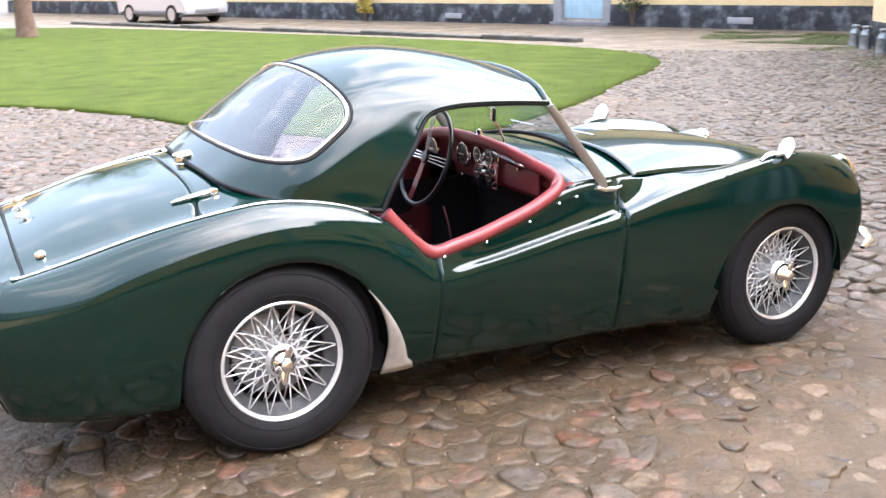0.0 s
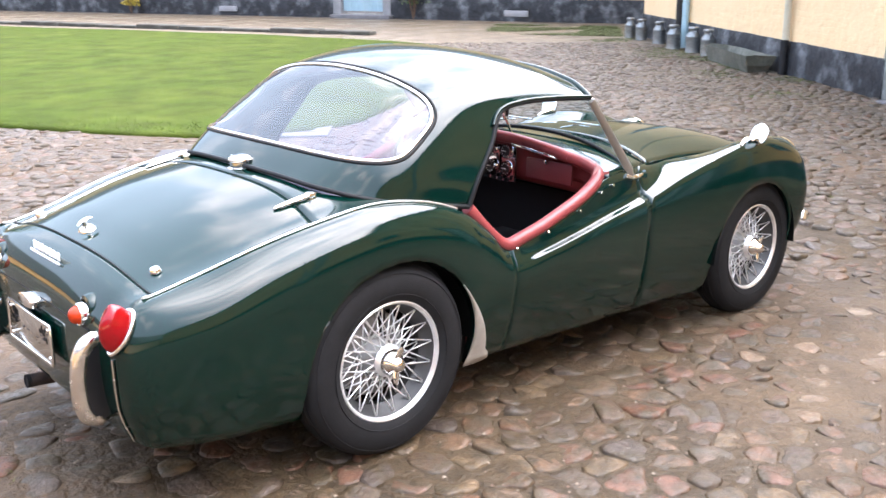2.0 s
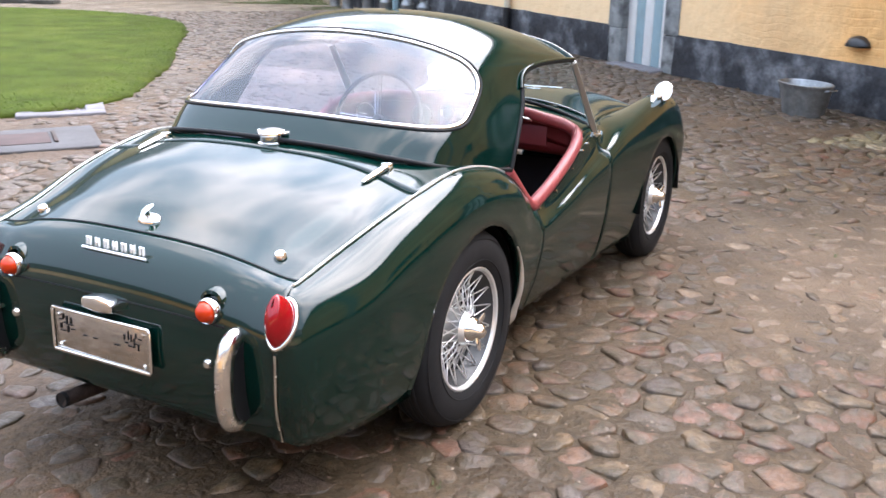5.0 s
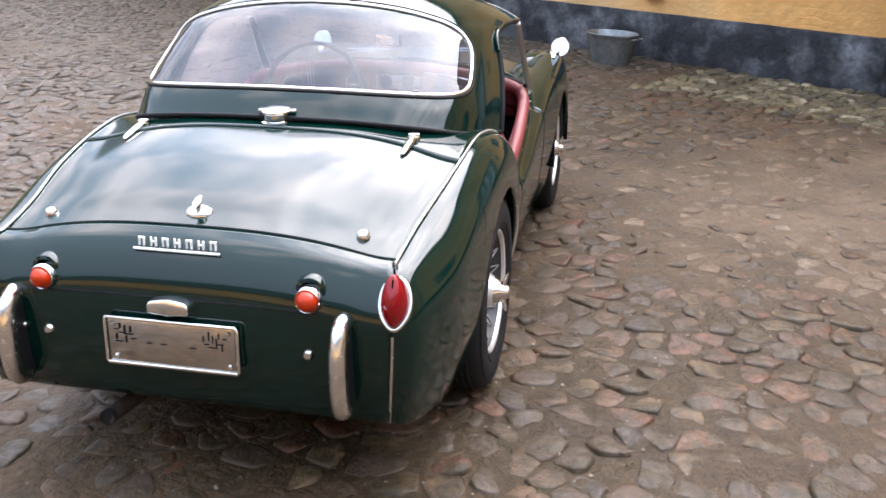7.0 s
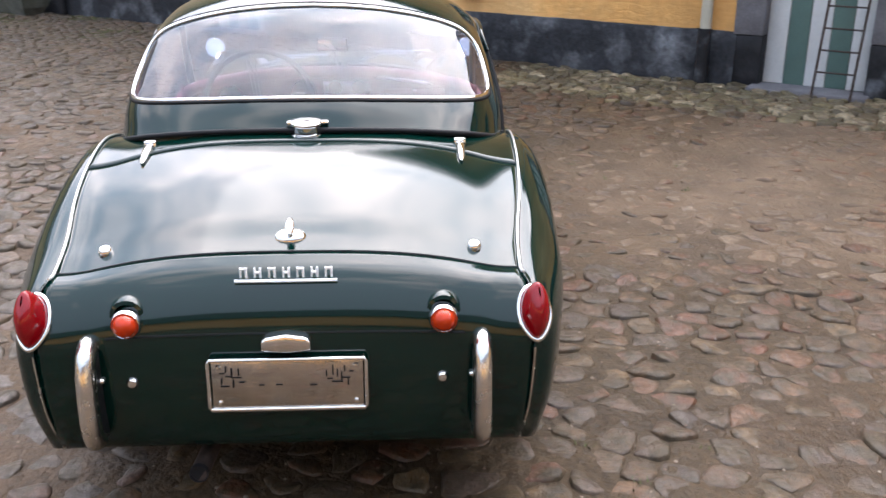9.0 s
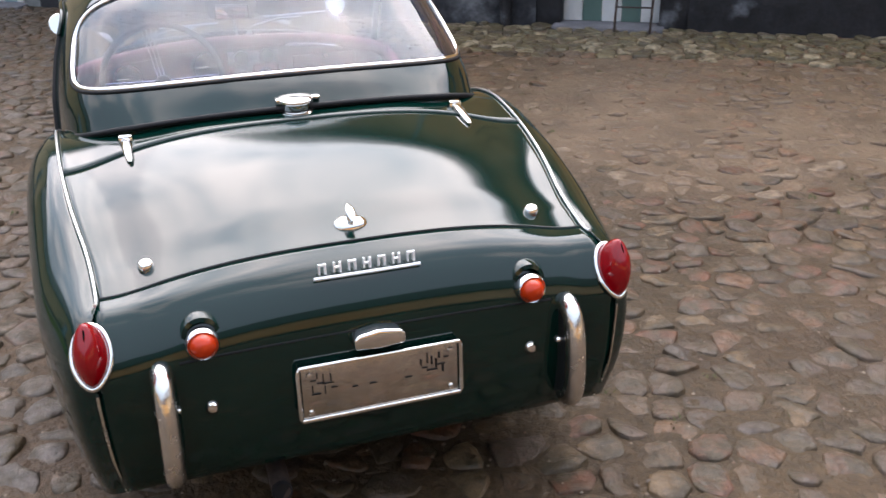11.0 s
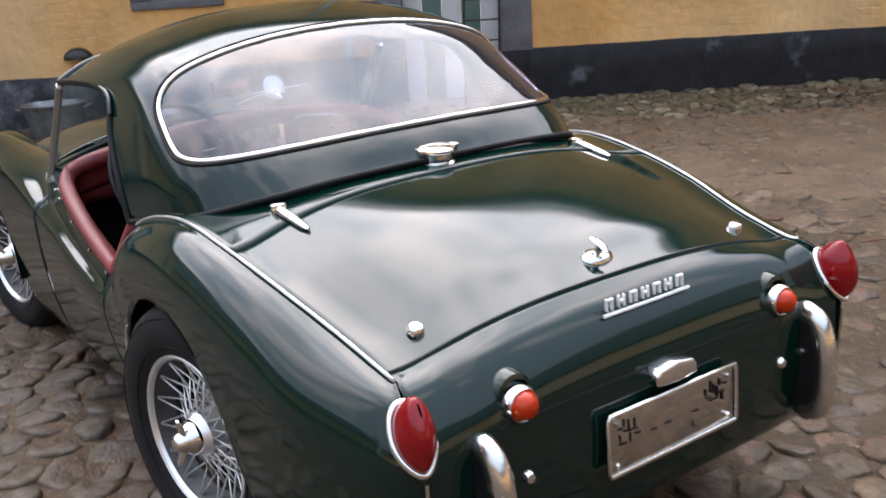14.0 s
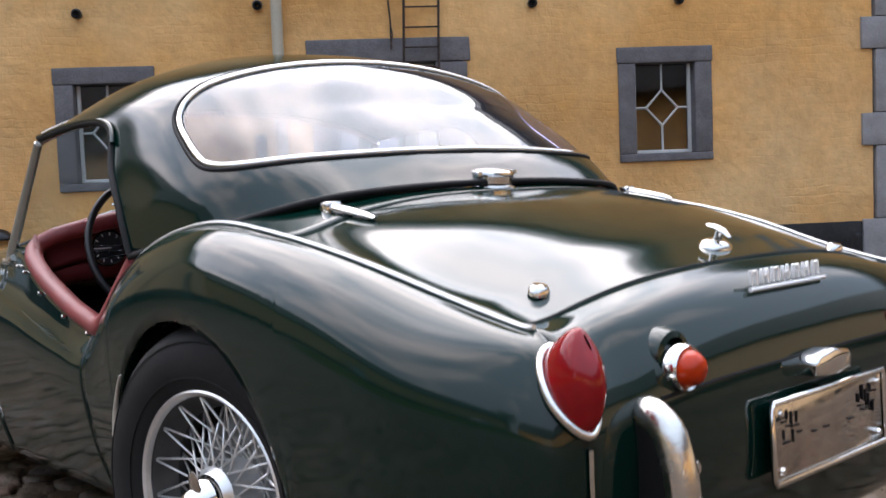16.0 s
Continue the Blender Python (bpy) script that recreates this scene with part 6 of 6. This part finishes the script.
def cobble_outline(poly, n, rnd):
    """n points round the cell, its corners worn round: (middle, offsets)."""
    m = len(poly)
    cx, cy = sum(p[0] for p in poly) / m, sum(p[1] for p in poly) / m
    rad = []
    for k in range(n):
        t = 2 * math.pi * k / n
        ux, uy = math.cos(t), math.sin(t)
        best = .2
        for i in range(m):
            ax, ay = poly[i][0] - cx, poly[i][1] - cy
            ex, ey = poly[(i + 1) % m][0] - cx - ax, poly[(i + 1) % m][1] - cy - ay
            det = ux * ey - uy * ex
            if abs(det) > 1e-9:
                r = (ax * ey - ay * ex) / det
                s = (ax * uy - ay * ux) / det
                if r > 0 and -1e-6 <= s <= 1.000001:
                    best = min(best, r)
        rad.append(best)
    gap = rnd.uniform(.000, .007)
    worn = [max(.012, .82 * rad[k] + .09 * (rad[k - 1] + rad[(k + 1) % n]) - gap) * rnd.uniform(.88, 1.08) for k in range(n)]
    return (cx, cy), [(worn[k] * math.cos(2 * math.pi * k / n), worn[k] * math.sin(2 * math.pi * k / n)) for k in range(n)]


def cobble_rings(mid, off, h, base, tilt, rings):
    """Rings of one low stone with a flat, slightly uneven top."""
    out = []
    for f, z in rings:
        for x, y in off:
            rough = .0055 * noise.noise(Vector(((mid[0] + x * f) * 24, (mid[1] + y * f) * 24, h * 900))) if z else -.015
            out.append((mid[0] + x * f, mid[1] + y * f, base + z * h + rough + (tilt[0] * x + tilt[1] * y if z else 0)))
    return out


def cobble_faces(b, n, rings):
    fs = []
    for r in range(rings - 1):
        for k in range(n):
            fs.append((b + r * n + k, b + r * n + (k + 1) % n, b + (r + 1) * n + (k + 1) % n, b + (r + 1) * n + k))
    fs.append(tuple(b + (rings - 1) * n + k for k in range(n)))
    return fs


RINGS_NEAR = ((1.05, 0), (1.0, .30), (.93, .68), (.78, .94), (.42, 1.0))
RINGS_FAR = ((1.04, 0), (.92, .55), (.64, 1.0))
rc = random.Random(11)
U1 = (math.cos(TH1), math.sin(TH1))
SLAB_BOX = [((2.18, 4.22), .72), ((3.3, 4.95), .42)]
ROW = radians(22)
cr_, sr_ = math.cos(ROW), math.sin(ROW)
step_x, step_y = .160, .104
seeds = {}
for i in range(-125, 150):
    for j in range(-150, 260):
        gx = (i + (0.5 if j % 2 else 0) + rc.uniform(-.40, .40)) * step_x
        gy = (j + rc.uniform(-.38, .38)) * step_y
        x, y = gx * cr_ - gy * sr_ + 4.0, gx * sr_ + gy * cr_ + 2.0
        if -4.4 < x < 17.2 and -8.2 < y < 14.2 and math.hypot(x, y + .5) < 16.2 and rc.random() > .07:
            seeds[i, j] = (x, y)
near_v, near_f, far_v, far_f, strip_v, strip_f, grey_v, grey_f, dusty_v, dusty_f = ([] for q in range(10))
singles = []
for (i, j), (x, y) in seeds.items():
    keep = rc.random()
    depth = x * U1[0] + y * U1[1]
    dist = math.hypot(x, y + .5)
    if depth > D1 - .05 or dist > 16 or (y > 4.0 and inside(x, y)):
        continue
    if any(math.hypot(x - c[0], y - c[1]) < r for c, r in SLAB_BOX):
        continue
    bury = noise.noise(Vector((x * .45, y * .45, 7.0))) + .46 * math.exp(-((x - 3.2) / 2.6) ** 2 - ((y + 3.6) / 1.5) ** 2)
    bury += .12 * sanded(x, y) + .45 * math.exp(-((x - 1.1) / 1.4) ** 2 - ((y + 1.35) / .75) ** 2)
    strip = depth > D1 - 1.35 and y * U1[0] - x * U1[1] < 2.5
    if keep > (.97 if strip else .98 - max(0, bury) * .2):
        continue
    near = dist < 7.0
    n = 12 if near else 7
    others = [seeds[q] for q in ((i + a, j + b) for b in (-2, -1, 0, 1, 2) for a in (-2, -1, 0, 1, 2) if a or b) if q in seeds]
    poly = cell_of((x, y), others)
    if not poly:
        continue
    mid, off = cobble_outline(poly, n, rc)
    f = rc.uniform(.86, 1.03)
    off = [(a * f, b * f) for a, b in off]
    if bury > .1 and not strip:
        f = max(.70, 1 - .3 * bury) * rc.uniform(.88, 1.05)
        off = [(a * f, b * f) for a, b in off]
    mid = (x + mid[0], y + mid[1])
    grey = near and y > .35 - .25 * x and not strip
    h = rc.uniform(.004, .013) * (1.8 if strip else 1.5 if grey else 1 + .6 * min(1, max(0, dist - 2.5) / 2)) - .010 * max(0, bury)
    args = (off, max(.002, h), ground_z(x, y) + .001, (rc.gauss(0, .08), rc.gauss(0, .08)))
    if -1.3 < x < .9 and -2.6 < y < -.95 and len(singles) < 300:
        singles.append((mid, args))
        continue
    V, F = (strip_v, strip_f) if strip and depth > D1 - 1.1 - .25 * rc.random() else (grey_v, grey_f) if grey else (dusty_v, dusty_f) if sanded(x, y) > .15 + .7 * (keep * 7 % 1) else (near_v, near_f) if near else (far_v, far_f)
    rings = RINGS_NEAR if near else RINGS_FAR
    b0 = len(V)
    V += cobble_rings(mid, *args, rings)
    F += cobble_faces(b0, n, len(rings))
tagged(obj("cobbles", near_v, near_f, COBBLE), "worn fieldstone cobbles set in sandy earth", "cobbles", kind="stuff")
tagged(obj("cobbles_by_wall", strip_v, strip_f, COBBLE_MOSSY), "pale mossy fieldstones along the foot of the wall", "cobbles", kind="stuff")
tagged(obj("dusty_cobbles", dusty_v, dusty_f, COBBLE_DUSTY), "low worn fieldstones half covered by dry sand", "cobbles", kind="stuff")
tagged(obj("grey_cobbles", grey_v, grey_f, COBBLE_GREY_SHEEN), "rounded grey fieldstone cobbles behind the car", "cobbles", kind="stuff")
# the far stones take the grey that carries the sky's sheen
tagged(obj("cobbles_outer", far_v, far_f, COBBLE_GREY_SHEEN), "worn fieldstone cobbles farther across the yard", "cobbles", kind="stuff")
paving = thing("cobble_paving", "uneven fieldstone cobbles beside the parked car", "paving", None, kind="structure")
for mid, (off, h, base, tilt) in singles:
    me = bpy.data.meshes.new("stone")
    me.from_pydata(cobble_rings((0, 0), off, h, 0, tilt, RINGS_NEAR), [], cobble_faces(0, len(off), len(RINGS_NEAR)))
    me.materials.append(COBBLE_ONE)
    me.shade_smooth()
    so = new("stone", me)
    so.parent = paving
    so.matrix_basis = Matrix.Translation((mid[0], mid[1], base))

# loose grit in the joints, and weeds here and there
pv, pf = [], []
rg = random.Random(5)
for k in range(9000):
    x, y = rg.uniform(-2.6, 5.5), rg.uniform(-4.6, 4.0)
    r, z = rg.uniform(.003, .009), ground_z(x, y) + .004
    a = rg.uniform(0, 6.28)
    b = len(pv)
    pv += [(x + r * rg.uniform(.7, 1.2) * math.cos(a + q * 1.257), y + r * rg.uniform(.7, 1.2) * math.sin(a + q * 1.257), z) for q in range(5)]
    pv += [(x, y, z + r * .8)]
    pf += [(b + q, b + (q + 1) % 5, b + 5) for q in range(5)]
tagged(obj("grit", pv, pf, PEBBLE), "loose grit lying between the cobbles", "grit", kind="stuff")
wv, wf = [], []
for k in range(900):
    x, y = rg.uniform(-3.0, 8.0), rg.uniform(-5.0, 4.0)
    if noise.noise(Vector((x * .8, y * .8, 2.0))) < .12 or x * U1[0] + y * U1[1] > D1 - .2 or (-.9 < x < 2.9 and abs(y) < .7):
        continue
    for q in range(10):
        a, L, w = rg.uniform(0, 6.28), rg.uniform(.012, .03), .0035
        bx, by, z = x + rg.gauss(0, .014), y + rg.gauss(0, .014), ground_z(x, y)
        b = len(wv)
        wv += [(bx - w * math.sin(a), by + w * math.cos(a), z), (bx + w * math.sin(a), by - w * math.cos(a), z), (bx + L * .7 * math.cos(a), by + L * .7 * math.sin(a), z + L * .8)]
        wf.append((b, b + 1, b + 2))
for k in range(2600):
    p = WALL1 @ Vector((rg.uniform(-15.8, -7.3), -abs(rg.gauss(.45, .4)) - .06, 0))
    if noise.noise(Vector((p.x * .9, p.y * .9, 2.0))) < -.05:
        continue
    for q in range(7):
        a, L, w = rg.uniform(0, 6.28), rg.uniform(.015, .035), .008
        bx, by = p.x + rg.gauss(0, .04), p.y + rg.gauss(0, .04)
        b = len(wv)
        wv += [(bx - w * math.sin(a), by + w * math.cos(a), .004), (bx + w * math.sin(a), by - w * math.cos(a), .004), (bx + L * .8 * math.cos(a), by + L * .8 * math.sin(a), .004 + L * .6)]
        wf.append((b, b + 1, b + 2))
for k in range(5200):
    f, g = rg.random(), rg.random()
    x, y = 13.0 + 2.2 * f + 1.2 * g, 12.4 + 1.9 * f - 2.7 * g
    if noise.noise(Vector((x * .8, y * .8, 5.0))) < -.12:
        continue
    for q in range(4):
        a, L, w = rg.uniform(0, 6.28), rg.uniform(.025, .06), .012
        bx, by = x + rg.gauss(0, .05), y + rg.gauss(0, .05)
        b = len(wv)
        wv += [(bx - w * math.sin(a), by + w * math.cos(a), .002), (bx + w * math.sin(a), by - w * math.cos(a), .002), (bx + L * .8 * math.cos(a), by + L * .8 * math.sin(a), .002 + L * .5)]
        wf.append((b, b + 1, b + 2))
tagged(obj("joint_weeds", wv, wf, MOSS, None, None, False), "small weeds growing in the cobble joints", "weeds", kind="stuff")

# blades of grass along the lawn's near rim
gv, gf = [], []
rg = random.Random(3)
for k in range(26000):
    x, y = rg.uniform(0.4, 10.5), rg.uniform(4.7, 13.5)
    if not inside(x, y):
        continue
    L, w, an = rg.uniform(.015, .032), .004, rg.uniform(0, 6.28)
    lx, ly = rg.gauss(0, .02), rg.gauss(0, .02)
    zb = .045
    b = len(gv)
    gv += [(x - w * math.cos(an), y - w * math.sin(an), zb), (x + w * math.cos(an), y + w * math.sin(an), zb), (x + lx, y + ly, zb + L)]
    gf.append((b, b + 1, b + 2))
tagged(obj("grass", gv, gf, GRASS, None, None, False), "short mown grass blades", "grass", kind="stuff")

# dead leaves gathered near the ochre wall
lv, lf = [], []
for k in range(420):
    s, off = -3.4 + rg.gauss(0, .9), .95 + rg.gauss(0, .35)
    p = WALL1 @ Vector((-s, -off, 0))
    an, sz = rg.uniform(0, 6.28), rg.uniform(.018, .04)
    c, sn = math.cos(an) * sz, math.sin(an) * sz
    b = len(lv)
    lv += [(p.x - c, p.y - sn, .022), (p.x + sn * .5, p.y - c * .5, .034), (p.x + c, p.y + sn, .03), (p.x - sn * .5, p.y + c * .5, .026)]
    lf.append((b, b + 1, b + 2, b + 3))
tagged(obj("fallen_leaves", lv, lf, DEAD_LEAF, None, None, False), "scatter of brown fallen leaves on the cobbles", "leaves", kind="stuff")
